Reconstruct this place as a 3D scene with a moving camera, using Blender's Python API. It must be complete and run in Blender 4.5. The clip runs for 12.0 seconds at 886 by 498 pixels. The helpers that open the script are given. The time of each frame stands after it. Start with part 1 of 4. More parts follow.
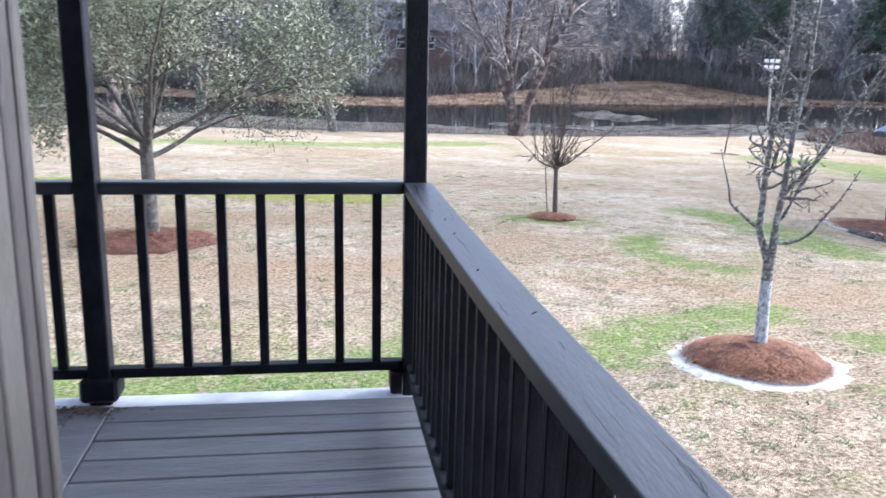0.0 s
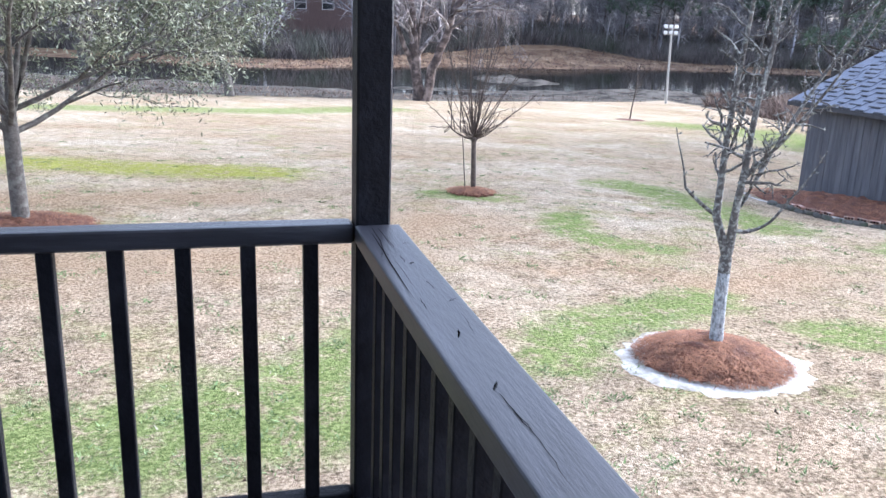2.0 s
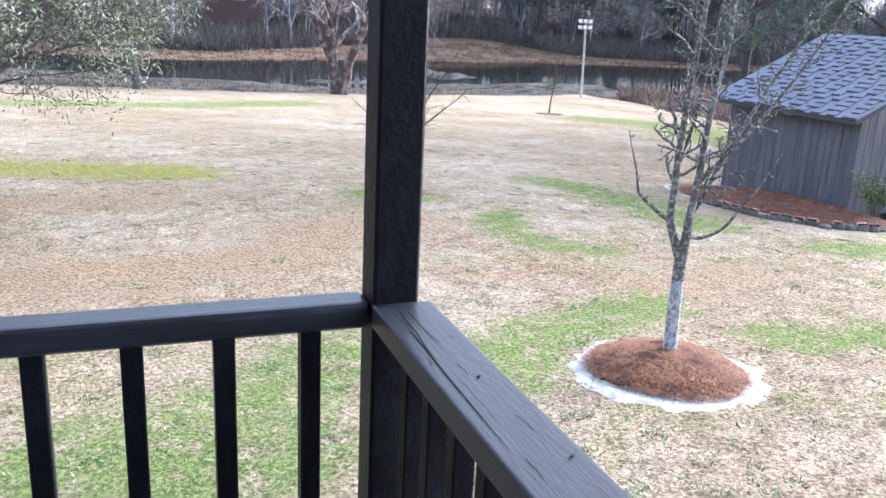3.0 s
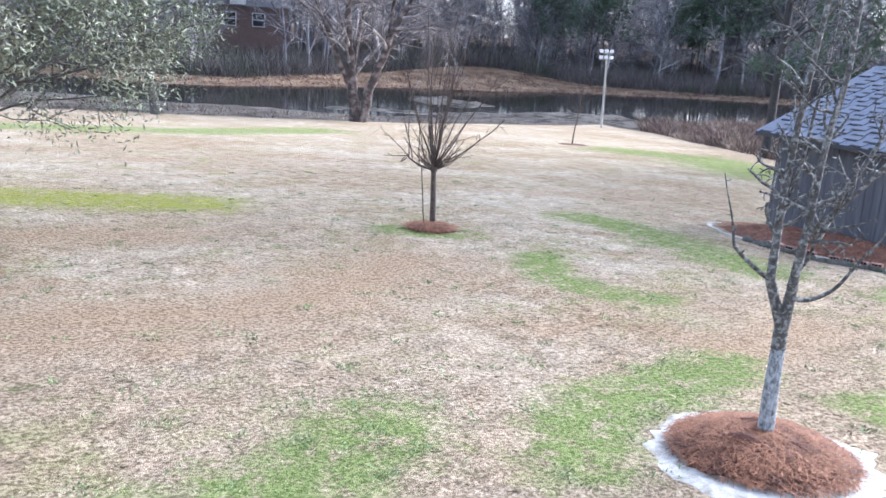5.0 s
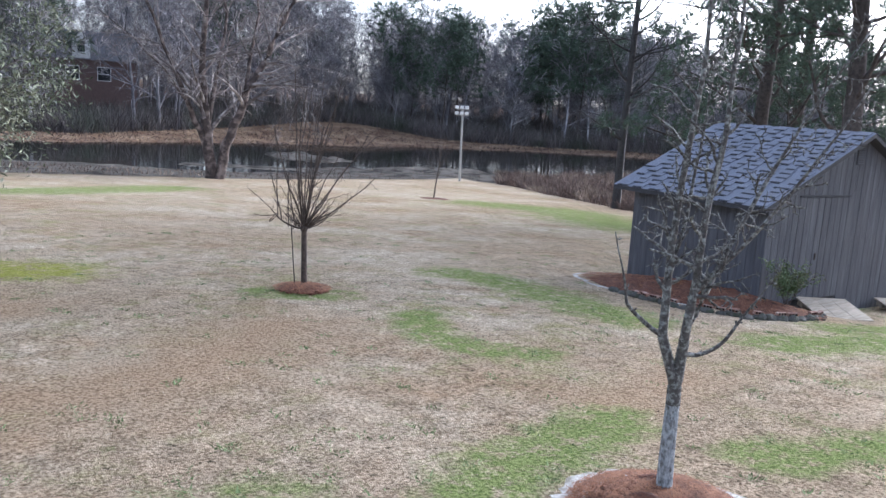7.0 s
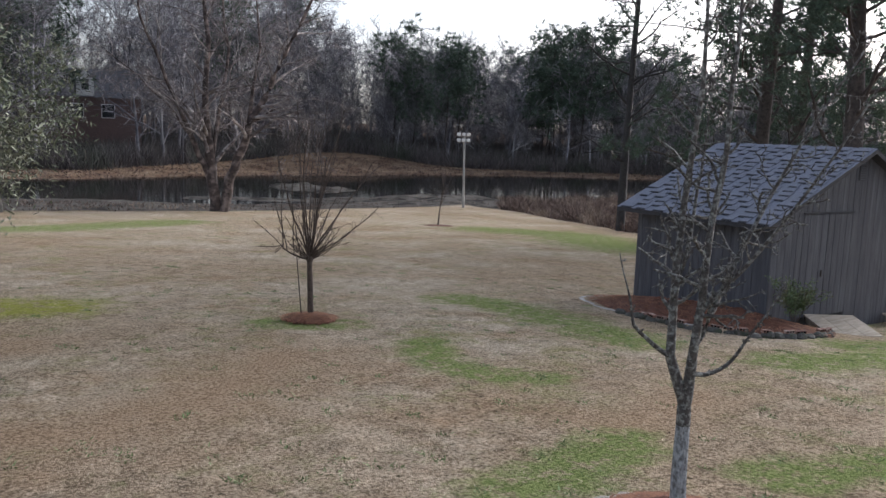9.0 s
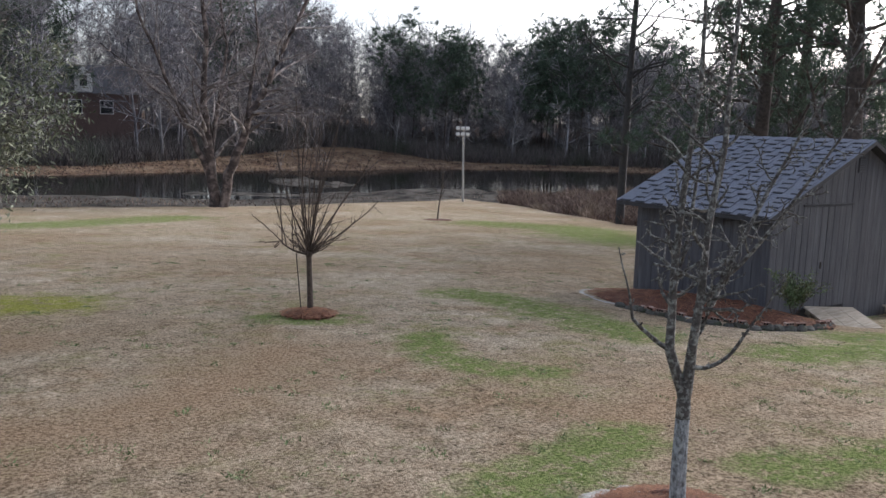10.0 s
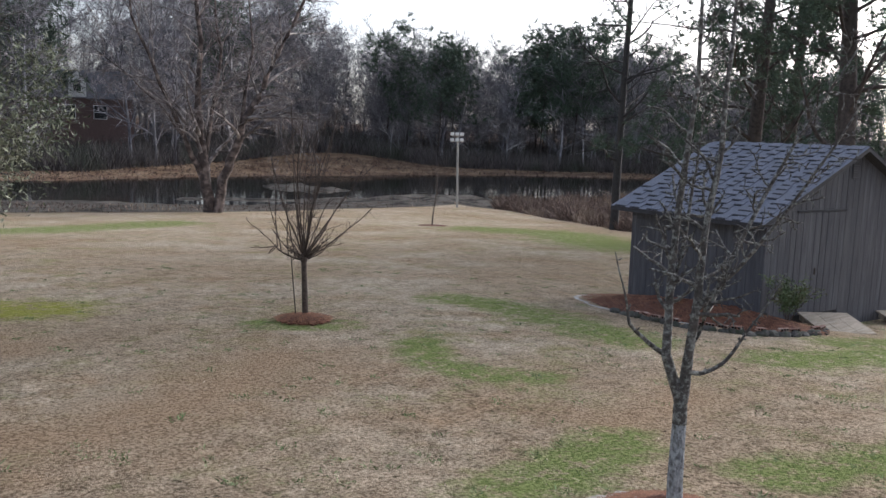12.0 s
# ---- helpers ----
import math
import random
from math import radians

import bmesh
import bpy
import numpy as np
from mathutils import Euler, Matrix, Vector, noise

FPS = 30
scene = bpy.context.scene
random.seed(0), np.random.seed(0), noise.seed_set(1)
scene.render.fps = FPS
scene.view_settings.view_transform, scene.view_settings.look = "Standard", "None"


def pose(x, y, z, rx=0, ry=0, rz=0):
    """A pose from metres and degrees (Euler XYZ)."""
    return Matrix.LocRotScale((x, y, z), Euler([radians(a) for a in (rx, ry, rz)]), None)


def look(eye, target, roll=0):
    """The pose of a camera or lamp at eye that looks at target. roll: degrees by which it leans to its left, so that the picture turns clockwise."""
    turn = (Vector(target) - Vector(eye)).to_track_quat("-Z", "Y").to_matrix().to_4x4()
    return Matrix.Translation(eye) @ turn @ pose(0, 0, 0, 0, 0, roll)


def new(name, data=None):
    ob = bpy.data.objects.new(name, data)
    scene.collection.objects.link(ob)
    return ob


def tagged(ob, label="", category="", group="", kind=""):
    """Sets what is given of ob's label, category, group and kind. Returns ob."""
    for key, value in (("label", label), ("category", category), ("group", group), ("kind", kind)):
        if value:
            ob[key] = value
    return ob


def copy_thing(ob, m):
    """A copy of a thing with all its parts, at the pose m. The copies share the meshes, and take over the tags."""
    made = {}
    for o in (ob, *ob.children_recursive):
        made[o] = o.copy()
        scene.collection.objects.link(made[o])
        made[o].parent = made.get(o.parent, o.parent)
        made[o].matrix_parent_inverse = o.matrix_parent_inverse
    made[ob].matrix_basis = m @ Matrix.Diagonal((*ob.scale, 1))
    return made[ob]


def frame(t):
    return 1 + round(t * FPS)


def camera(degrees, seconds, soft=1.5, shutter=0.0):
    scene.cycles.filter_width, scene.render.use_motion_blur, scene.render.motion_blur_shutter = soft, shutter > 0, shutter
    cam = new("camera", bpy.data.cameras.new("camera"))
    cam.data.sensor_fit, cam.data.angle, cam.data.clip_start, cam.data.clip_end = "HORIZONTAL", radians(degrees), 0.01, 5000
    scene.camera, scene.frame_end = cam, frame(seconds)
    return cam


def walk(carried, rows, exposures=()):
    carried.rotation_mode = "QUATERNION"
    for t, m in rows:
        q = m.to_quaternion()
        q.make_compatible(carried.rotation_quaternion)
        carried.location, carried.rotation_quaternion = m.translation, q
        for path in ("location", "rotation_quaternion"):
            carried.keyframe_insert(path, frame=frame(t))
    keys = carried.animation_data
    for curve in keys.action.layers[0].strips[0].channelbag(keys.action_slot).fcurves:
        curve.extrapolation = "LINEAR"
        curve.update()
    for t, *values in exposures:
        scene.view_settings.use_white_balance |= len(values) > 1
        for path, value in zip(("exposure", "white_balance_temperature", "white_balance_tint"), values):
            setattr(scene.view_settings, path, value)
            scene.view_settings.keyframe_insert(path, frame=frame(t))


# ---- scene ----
cam = camera(56.0, 12.0, shutter=0.3)
PATH = [
    (0, (-0.317, -3.367, 1.445), (-0.043, -1.442, 0.98), 1.3),
    (0.5, (-0.303, -3.046, 1.45), (0.095, -1.136, 1.01), 2.7),
    (1, (-0.336, -2.719, 1.435), (0.093, -0.822, 0.967), 2.2),
    (1.5, (-0.362, -2.381, 1.443), (0.195, -0.533, 0.918), 2.8),
    (2, (-0.318, -2.045, 1.438), (0.181, -0.185, 0.896), 2.1),
    (2.5, (-0.357, -1.715, 1.429), (0.324, 0.089, 0.898), 2.7),
    (3, (-0.408, -1.415, 1.447), (0.279, 0.381, 0.897), 2.8),
    (3.2, (-0.405, -1.295, 1.445), (0.221, 0.521, 0.887), 2.4),
    (4.8, (-0.335, -0.245, 1.363), (0.295, 1.59, 0.878), 2.0),
    (5, (-0.371, -0.163, 1.361), (0.29, 1.661, 0.872), 3.4),
    (5.5, (-0.457, 0.047, 1.359), (0.366, 1.814, 0.912), 3.2),
    (6, (-0.493, 0.181, 1.373), (0.477, 1.883, 0.971), 3.6),
    (6.5, (-0.48, 0.225, 1.382), (0.494, 1.937, 1.032), 3.7),
    (7, (-0.488, 0.228, 1.381), (0.481, 1.944, 1.037), 3.6),
    (7.5, (-0.494, 0.206, 1.379), (0.463, 1.933, 1.061), 3.0),
    (9.5, (-0.506, 0.197, 1.383), (0.456, 1.928, 1.101), 1.8),
    (10, (-0.494, 0.199, 1.386), (0.466, 1.929, 1.091), 1.7),
    (10.5, (-0.51, 0.201, 1.384), (0.449, 1.93, 1.083), 1.9),
    (11, (-0.5, 0.202, 1.382), (0.479, 1.921, 1.09), 2.0),
    (11.5, (-0.499, 0.215, 1.387), (0.478, 1.937, 1.103), 1.9),
    (12, (-0.509, 0.216, 1.379), (0.464, 1.941, 1.098), 1.8),
]
EXPOSURES = [(0.0, 2.36, 5380, 14), (3.2, 2.4, 5380, 14), (4.8, 2.25, 5320, 14), (5.5, 2.25, 5320, 14), (6.0, 1.9, 5380, 14), (7.5, 1.51, 5500, 13), (9.3, 0.75, 5980, 13), (10.0, 0.83, 5980, 13), (10.5, 1.0, 5980, 13), (11.5, 1.05, 5980, 13), (12.0, 0.87, 5980, 13)]
walk(cam, [(t, look(eye, target, roll)) for t, eye, target, roll in PATH], EXPOSURES)

# ---- world and sun ----
world = bpy.data.worlds.new("sky")
scene.world = world
world.use_nodes = True
wn, wl = world.node_tree.nodes, world.node_tree.links
sky = wn.new("ShaderNodeTexSky")
sky.sky_type = "NISHITA"
sky.sun_disc = False
sky.sun_elevation, sky.sun_rotation = radians(24), radians(75)
sky.dust_density, sky.air_density = 3.0, 1.0
hs = wn.new("ShaderNodeHueSaturation")
hs.inputs["Saturation"].default_value = 0.42
wl.new(sky.outputs[0], hs.inputs["Color"])
wl.new(hs.outputs[0], wn["Background"].inputs[0])
wn["Background"].inputs[1].default_value = 0.13
sun_data = bpy.data.lights.new("sun", "SUN")
sun_data.energy, sun_data.angle, sun_data.color = 1.1, radians(25), (1.0, 0.94, 0.86)
sun = new("sun", sun_data)
sun.matrix_world = look((60, 16, 28), (0, 0, 0))


# ---- materials ----
def nodes_of(name):
    m = bpy.data.materials.new(name)
    m.use_nodes = True
    t = m.node_tree
    return m, t.nodes, t.links, t.nodes["Principled BSDF"]


def noise_node(n, l, vec, scale, detail=5.0, rough=0.6):
    k = n.new("ShaderNodeTexNoise")
    k.inputs["Scale"].default_value, k.inputs["Detail"].default_value, k.inputs["Roughness"].default_value = scale, detail, rough
    l.new(vec, k.inputs["Vector"])
    return k.outputs["Fac"]


def ramp_node(n, l, fac, lo, hi, a=(0, 0, 0), b=(1, 1, 1)):
    r = n.new("ShaderNodeValToRGB")
    r.color_ramp.elements[0].position, r.color_ramp.elements[1].position = lo, hi
    r.color_ramp.elements[0].color, r.color_ramp.elements[1].color = (*a, 1), (*b, 1)
    l.new(fac, r.inputs[0])
    return r.outputs[0]


def mix_node(n, l, fac, a, b, mode="MIX"):
    m = n.new("ShaderNodeMix")
    m.data_type, m.blend_type = "RGBA", mode
    for key, v in ((0, fac), (6, a), (7, b)):
        if isinstance(v, (int, float)):
            m.inputs[key].default_value = v
        elif isinstance(v, tuple):
            m.inputs[key].default_value = (*v, 1)
        else:
            l.new(v, m.inputs[key])
    return m.outputs[2]


def surf(name, c1, c2, scale=6.0, c3=None, scale3=1.2, rough=0.8, bump=0.3, bscale=None, stretch=(1, 1, 1), vary=0.0, island=False, spec=0.5, local=False, lo=0.35, hi=0.65):
    """Two colours broken up by noise, a third in larger stains, grain relief, and a small change from piece to piece."""
    m, n, l, b = nodes_of(name)
    mp = n.new("ShaderNodeMapping")
    mp.inputs["Scale"].default_value = stretch
    if local:
        l.new(n.new("ShaderNodeTexCoord").outputs["Object"], mp.inputs[0])
    else:
        l.new(n.new("ShaderNodeNewGeometry").outputs["Position"], mp.inputs[0])
    v = mp.outputs[0]
    col = mix_node(n, l, ramp_node(n, l, noise_node(n, l, v, scale), lo, hi), c1, c2)
    if c3:
        col = mix_node(n, l, ramp_node(n, l, noise_node(n, l, v, scale3, 3), 0.48, 0.68), col, c3)
    if vary:
        src = n.new("ShaderNodeNewGeometry").outputs["Random Per Island"] if island else n.new("ShaderNodeObjectInfo").outputs["Random"]
        k = ramp_node(n, l, src, 0, 1, (1 - vary,) * 3, (1 + vary,) * 3)
        col = mix_node(n, l, 1.0, col, k, "MULTIPLY")
    l.new(col, b.inputs["Base Color"])
    b.inputs["Roughness"].default_value = rough
    b.inputs["Specular IOR Level"].default_value = spec
    if bump:
        bp = n.new("ShaderNodeBump")
        bp.inputs["Strength"].default_value, bp.inputs["Distance"].default_value = bump, 0.01
        l.new(noise_node(n, l, v, bscale or scale * 4, 4), bp.inputs["Height"])
        l.new(bp.outputs[0], b.inputs["Normal"])
    return m


# Same paint as the rail caps, darkened to hold the porch's shade.
M_PAINT = surf("weathered_paint_shaded", (0.007, 0.0075, 0.011), (0.011, 0.0118, 0.017), 14, (0.017, 0.018, 0.025), 5, 0.5, 0.4, 60, (1, 1, 1), 0.1, spec=0.1)
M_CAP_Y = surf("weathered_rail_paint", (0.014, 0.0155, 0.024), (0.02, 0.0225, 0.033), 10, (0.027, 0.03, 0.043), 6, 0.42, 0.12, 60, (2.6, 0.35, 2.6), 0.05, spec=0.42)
# Same cap paint, grain along x, lightened to paint in its sky-lit top.
M_CAP_X = surf("weathered_rail_paint_sky_lit", (0.014, 0.0155, 0.022), (0.021, 0.023, 0.032), 10, (0.034, 0.037, 0.05), 6, 0.32, 0.2, 55, (0.35, 2.5, 2.5), 0.05, spec=0.55)
M_DECK = surf("grey_deck_paint", (0.07, 0.075, 0.086), (0.1, 0.106, 0.12), 8, (0.058, 0.06, 0.066), 2.2, 0.5, 0.4, 40, (0.4, 2.5, 1), 0.06, spec=0.3)
M_STRIP = surf("pale_step_paint", (0.36, 0.38, 0.42), (0.46, 0.48, 0.52), 9, (0.3, 0.31, 0.33), 3, 0.5, 0.3)
M_CRACK_HOLE = surf("dark_crack_and_hole_shade", (0.002, 0.002, 0.0025), (0.005, 0.005, 0.006), 20, rough=1.0, bump=0, spec=0.0)
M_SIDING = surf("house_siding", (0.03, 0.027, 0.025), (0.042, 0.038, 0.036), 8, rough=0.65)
M_DARK = surf("dark_bronze_trim", (0.02, 0.018, 0.018), (0.035, 0.03, 0.03), 10, rough=0.5)
M_CEIL = surf("porch_ceiling_paint", (0.22, 0.22, 0.22), (0.28, 0.28, 0.28), 4, rough=0.7)
M_SHINGLE = surf("asphalt_shingle", (0.15, 0.166, 0.215), (0.21, 0.228, 0.285), 30, (0.17, 0.182, 0.222), 3, 0.85, 0.6, 220, vary=0.07)
# Dark tone that paints the shadow line at each tab's lower edge.
M_SHINGLE_SHADE = surf("asphalt_shingle_edge_shade", (0.014, 0.016, 0.022), (0.028, 0.031, 0.042), 25, rough=0.9)
M_SHINGLE_J = surf("asphalt_shingle_far", (0.06, 0.068, 0.09), (0.16, 0.175, 0.22), 22, (0.1, 0.105, 0.13), 3, 0.85, 0.8, 220, vary=0.5, island=True)
M_SHED = surf("grey_stained_siding", (0.062, 0.062, 0.073), (0.09, 0.09, 0.103), 5, (0.115, 0.114, 0.127), 1.6, 0.75, 0.6, 30, (4, 4, 0.35), 0.1)
M_SHEDTRIM = surf("shed_trim", (0.03, 0.029, 0.034), (0.048, 0.047, 0.054), 8, rough=0.7, bump=0.5)
M_GAP = surf("shed_gap", (0.02, 0.02, 0.022), (0.03, 0.03, 0.033), 8, rough=0.9, bump=0)
M_IRON = surf("rusty_iron", (0.03, 0.025, 0.022), (0.06, 0.045, 0.035), 40, rough=0.55)
M_PLANK = surf("bare_ramp_plank", (0.42, 0.36, 0.28), (0.58, 0.5, 0.4), 7, (0.34, 0.29, 0.22), 2.5, 0.8, 0.6, 40, (0.6, 4, 1), 0.06)
M_BRICK = surf("old_brick", (0.2, 0.1, 0.075), (0.3, 0.17, 0.13), 30, (0.42, 0.34, 0.29), 9, 0.85, 0.6, vary=0.25)
M_STONE = surf("edging_stone", (0.06, 0.058, 0.052), (0.12, 0.115, 0.105), 16, (0.05, 0.06, 0.035), 5, 0.9, 0.8, vary=0.3)
M_STRAW = surf("pine_straw", (0.21, 0.085, 0.045), (0.4, 0.19, 0.1), 30, (0.14, 0.06, 0.035), 5, 0.85, 0.6, 160, vary=0.35, island=True)
M_MULCH = surf("pine_straw_bed", (0.085, 0.034, 0.022), (0.21, 0.085, 0.05), 40, (0.07, 0.032, 0.023), 6, 0.9, 1.0, 140)
M_SAND = surf("white_sand", (0.38, 0.36, 0.33), (0.6, 0.585, 0.56), 16, (0.25, 0.225, 0.18), 5, 0.9, 0.8, 60)
M_BARK = surf("grey_bark", (0.055, 0.048, 0.044), (0.11, 0.1, 0.09), 24, (0.17, 0.165, 0.15), 9, 0.9, 0.9, 50)
M_PEAR = surf("lichened_pear_bark", (0.05, 0.045, 0.042), (0.12, 0.11, 0.102), 30, (0.33, 0.34, 0.32), 24, 0.9, 0.9, 70)
M_LIME = surf("whitewashed_bark", (0.2, 0.215, 0.23), (0.48, 0.51, 0.54), 34, (0.1, 0.1, 0.1), 30, 0.9, 0.9, 80, (1, 1, 0.6))
M_CRAPE = surf("brown_twig_bark", (0.05, 0.036, 0.03), (0.115, 0.086, 0.07), 20, rough=0.85)
M_BIRCH = surf("peeling_birch_bark", (0.034, 0.026, 0.025), (0.085, 0.062, 0.055), 4, (0.24, 0.19, 0.17), 1.9, 0.85, 0.8, 18)
M_LITTER = surf("dry_litter", (0.03, 0.022, 0.016), (0.11, 0.08, 0.055), 40, rough=0.95, bump=0, vary=0.5, island=True)
M_BIRCHTWIG = surf("pale_birch_twigs", (0.09, 0.074, 0.072), (0.22, 0.19, 0.185), 1.2, (0.5, 0.46, 0.44), 1.5, 0.85, 0, vary=0.3, island=True)
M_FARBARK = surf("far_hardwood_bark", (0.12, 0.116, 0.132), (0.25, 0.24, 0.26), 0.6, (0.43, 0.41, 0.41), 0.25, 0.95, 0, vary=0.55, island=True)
M_PINEBARK = surf("pine_bark", (0.045, 0.037, 0.035), (0.095, 0.078, 0.07), 6, rough=0.95, bump=0.9, bscale=14)
M_DARKBARK = surf("dark_bark", (0.03, 0.028, 0.029), (0.06, 0.056, 0.056), 10, rough=0.95, bump=0.8)
M_NEEDLE = surf("pine_needles", (0.045, 0.072, 0.05), (0.095, 0.135, 0.088), 0.8, rough=0.75, bump=0, vary=0.45, island=True)
M_OAKLEAF = surf("oak_leaves", (0.125, 0.15, 0.09), (0.23, 0.25, 0.165), 2, (0.3, 0.305, 0.22), 0.8, 0.6, 0, vary=0.45, island=True)
M_NANDINA = surf("nandina_leaves", (0.06, 0.1, 0.035), (0.13, 0.18, 0.07), 8, (0.14, 0.12, 0.06), 3, 0.55, 0, vary=0.35, island=True)
M_BRUSH = surf("bare_brush", (0.09, 0.08, 0.08), (0.18, 0.157, 0.15), 0.4, (0.09, 0.1, 0.075), 0.15, 0.95, 0, vary=0.5, island=True)
M_REED = surf("dead_reeds", (0.075, 0.05, 0.042), (0.17, 0.115, 0.09), 0.9, (0.3, 0.235, 0.175), 0.3, 0.95, 0, vary=0.55, island=True)
M_DRY = surf("dormant_grass", (0.38, 0.288, 0.198), (0.62, 0.515, 0.39), 2.5, (0.68, 0.61, 0.49), 0.7, 0.85, 0, vary=0.6, island=True, spec=0.1)
M_GREEN = surf("green_grass", (0.115, 0.16, 0.05), (0.22, 0.275, 0.095), 3, (0.35, 0.355, 0.17), 1.2, 0.75, 0, vary=0.45, island=True, spec=0.1)
M_WEED = surf("weed_leaves", (0.14, 0.21, 0.075), (0.25, 0.33, 0.14), 8, rough=0.7, bump=0, vary=0.4, island=True)
M_WHITE = surf("white_fixture", (0.7, 0.7, 0.7), (0.8, 0.8, 0.8), 5, rough=0.4, bump=0)
M_POLE = surf("weathered_pole", (0.33, 0.31, 0.28), (0.43, 0.41, 0.38), 4, rough=0.8)
M_FARWALL = surf("far_brick_wall", (0.13, 0.085, 0.078), (0.18, 0.125, 0.115), 6, rough=0.9, bump=0)
M_FARROOF = surf("far_roof", (0.1, 0.1, 0.115), (0.15, 0.15, 0.165), 3, rough=0.9, bump=0)
M_LEAFBROWN = surf("fallen_leaf", (0.05, 0.035, 0.025), (0.11, 0.07, 0.045), 30, rough=0.9, bump=0)

m, n, l, b = nodes_of("window_glass")
b.inputs["Base Color"].default_value, b.inputs["Roughness"].default_value = (0.03, 0.035, 0.04, 1), 0.05
M_GLASS = m
m, n, l, b = nodes_of("pond_water")
b.inputs["Base Color"].default_value, b.inputs["Roughness"].default_value = (0.012, 0.013, 0.011, 1), 0.06
bp = n.new("ShaderNodeBump")
bp.inputs["Strength"].default_value, bp.inputs["Distance"].default_value = 0.05, 0.05
l.new(noise_node(n, l, n.new("ShaderNodeNewGeometry").outputs["Position"], 0.9, 3), bp.inputs["Height"])
l.new(bp.outputs[0], b.inputs["Normal"])
M_WATER = m

# the yard: dormant turf with green patches, mud and dead growth towards the pond, leaf litter under the woods
m, n, l, b = nodes_of("yard")
pos = n.new("ShaderNodeNewGeometry").outputs["Position"]


def zone(key):
    a = n.new("ShaderNodeAttribute")
    a.attribute_name = key
    return a.outputs["Fac"]


def zone_edge(key, scale, ragged, lo, hi):
    """A zone with a ragged edge: part its own fall-off, part noise."""
    add = n.new("ShaderNodeMath")
    add.operation = "MULTIPLY_ADD"
    l.new(noise_node(n, l, pos, scale, 7, 0.75), add.inputs[0])
    add.inputs[1].default_value = ragged
    half = n.new("ShaderNodeMath")
    half.operation = "MULTIPLY"
    l.new(zone(key), half.inputs[0])
    half.inputs[1].default_value = 1 - ragged
    l.new(half.outputs[0], add.inputs[2])
    return ramp_node(n, l, add.outputs[0], lo, hi)


fine = ramp_node(n, l, noise_node(n, l, pos, 24, 4, 0.7), 0.4, 0.6)
tan = mix_node(n, l, fine, (0.195, 0.145, 0.098), (0.53, 0.422, 0.306))
pale = mix_node(n, l, fine, (0.265, 0.215, 0.158), (0.64, 0.55, 0.432))
rust = mix_node(n, l, fine, (0.185, 0.128, 0.08), (0.48, 0.355, 0.24))
turf = mix_node(n, l, ramp_node(n, l, noise_node(n, l, pos, 0.16, 5, 0.65), 0.42, 0.6), tan, pale)
turf = mix_node(n, l, ramp_node(n, l, noise_node(n, l, pos, 0.3, 5, 0.7), 0.53, 0.68), turf, rust)
turf = mix_node(n, l, ramp_node(n, l, noise_node(n, l, pos, 1.6, 7, 0.8), 0.56, 0.68), turf, mix_node(n, l, fine, (0.1, 0.1, 0.045), (0.3, 0.3, 0.15)))
turf = mix_node(n, l, ramp_node(n, l, noise_node(n, l, pos, 9, 6, 0.8), 0.57, 0.64), turf, (0.075, 0.066, 0.04))
turf = mix_node(n, l, 1.0, turf, ramp_node(n, l, noise_node(n, l, pos, 2.8, 8, 0.85), 0.36, 0.64, (0.6, 0.6, 0.59), (1.28, 1.27, 1.26)), "MULTIPLY")
turf = mix_node(n, l, ramp_node(n, l, noise_node(n, l, pos, 0.55, 7, 0.8), 0.52, 0.66), turf, mix_node(n, l, fine, (0.14, 0.125, 0.06), (0.4, 0.36, 0.2)))
grass = mix_node(n, l, fine, (0.105, 0.138, 0.045), (0.27, 0.315, 0.12))
grass = mix_node(n, l, zone_edge("gold", 1.7, 0.5, 0.35, 0.6), grass, mix_node(n, l, fine, (0.16, 0.17, 0.035), (0.36, 0.36, 0.1)))
grass = mix_node(n, l, ramp_node(n, l, noise_node(n, l, pos, 4, 6, 0.8), 0.5, 0.63), grass, turf)
turf = mix_node(n, l, zone_edge("rust", 1.2, 0.55, 0.38, 0.72), turf, rust)
turf = mix_node(n, l, zone_edge("pale", 1.2, 0.55, 0.4, 0.78), turf, pale)
col = mix_node(n, l, zone_edge("green", 2.2, 0.6, 0.4, 0.58), turf, grass)
mud = mix_node(n, l, ramp_node(n, l, noise_node(n, l, pos, 0.7, 8, 0.8), 0.45, 0.62), (0.036, 0.033, 0.031), (0.16, 0.148, 0.132))
mud = mix_node(n, l, ramp_node(n, l, noise_node(n, l, pos, 0.25, 6, 0.75), 0.48, 0.6), mud, (0.14, 0.13, 0.115))
col = mix_node(n, l, zone_edge("mud", 0.35, 0.35, 0.4, 0.65), col, mud)
dead = mix_node(n, l, ramp_node(n, l, noise_node(n, l, pos, 0.3, 6, 0.7), 0.35, 0.65), (0.15, 0.092, 0.062), (0.33, 0.24, 0.16))
col = mix_node(n, l, zone_edge("dead", 0.3, 0.35, 0.4, 0.65), col, dead)
litter = mix_node(n, l, ramp_node(n, l, noise_node(n, l, pos, 0.5, 6, 0.7), 0.35, 0.65), (0.07, 0.05, 0.038), (0.15, 0.11, 0.085))
col = mix_node(n, l, zone("litter"), col, litter)
l.new(col, b.inputs["Base Color"])
b.inputs["Roughness"].default_value = 1.0
b.inputs["Specular IOR Level"].default_value = 0.0
bp = n.new("ShaderNodeBump")
bp.inputs["Strength"].default_value, bp.inputs["Distance"].default_value = 0.9, 0.04
l.new(noise_node(n, l, pos, 28, 5, 0.75), bp.inputs["Height"])
l.new(bp.outputs[0], b.inputs["Normal"])
M_YARD = m


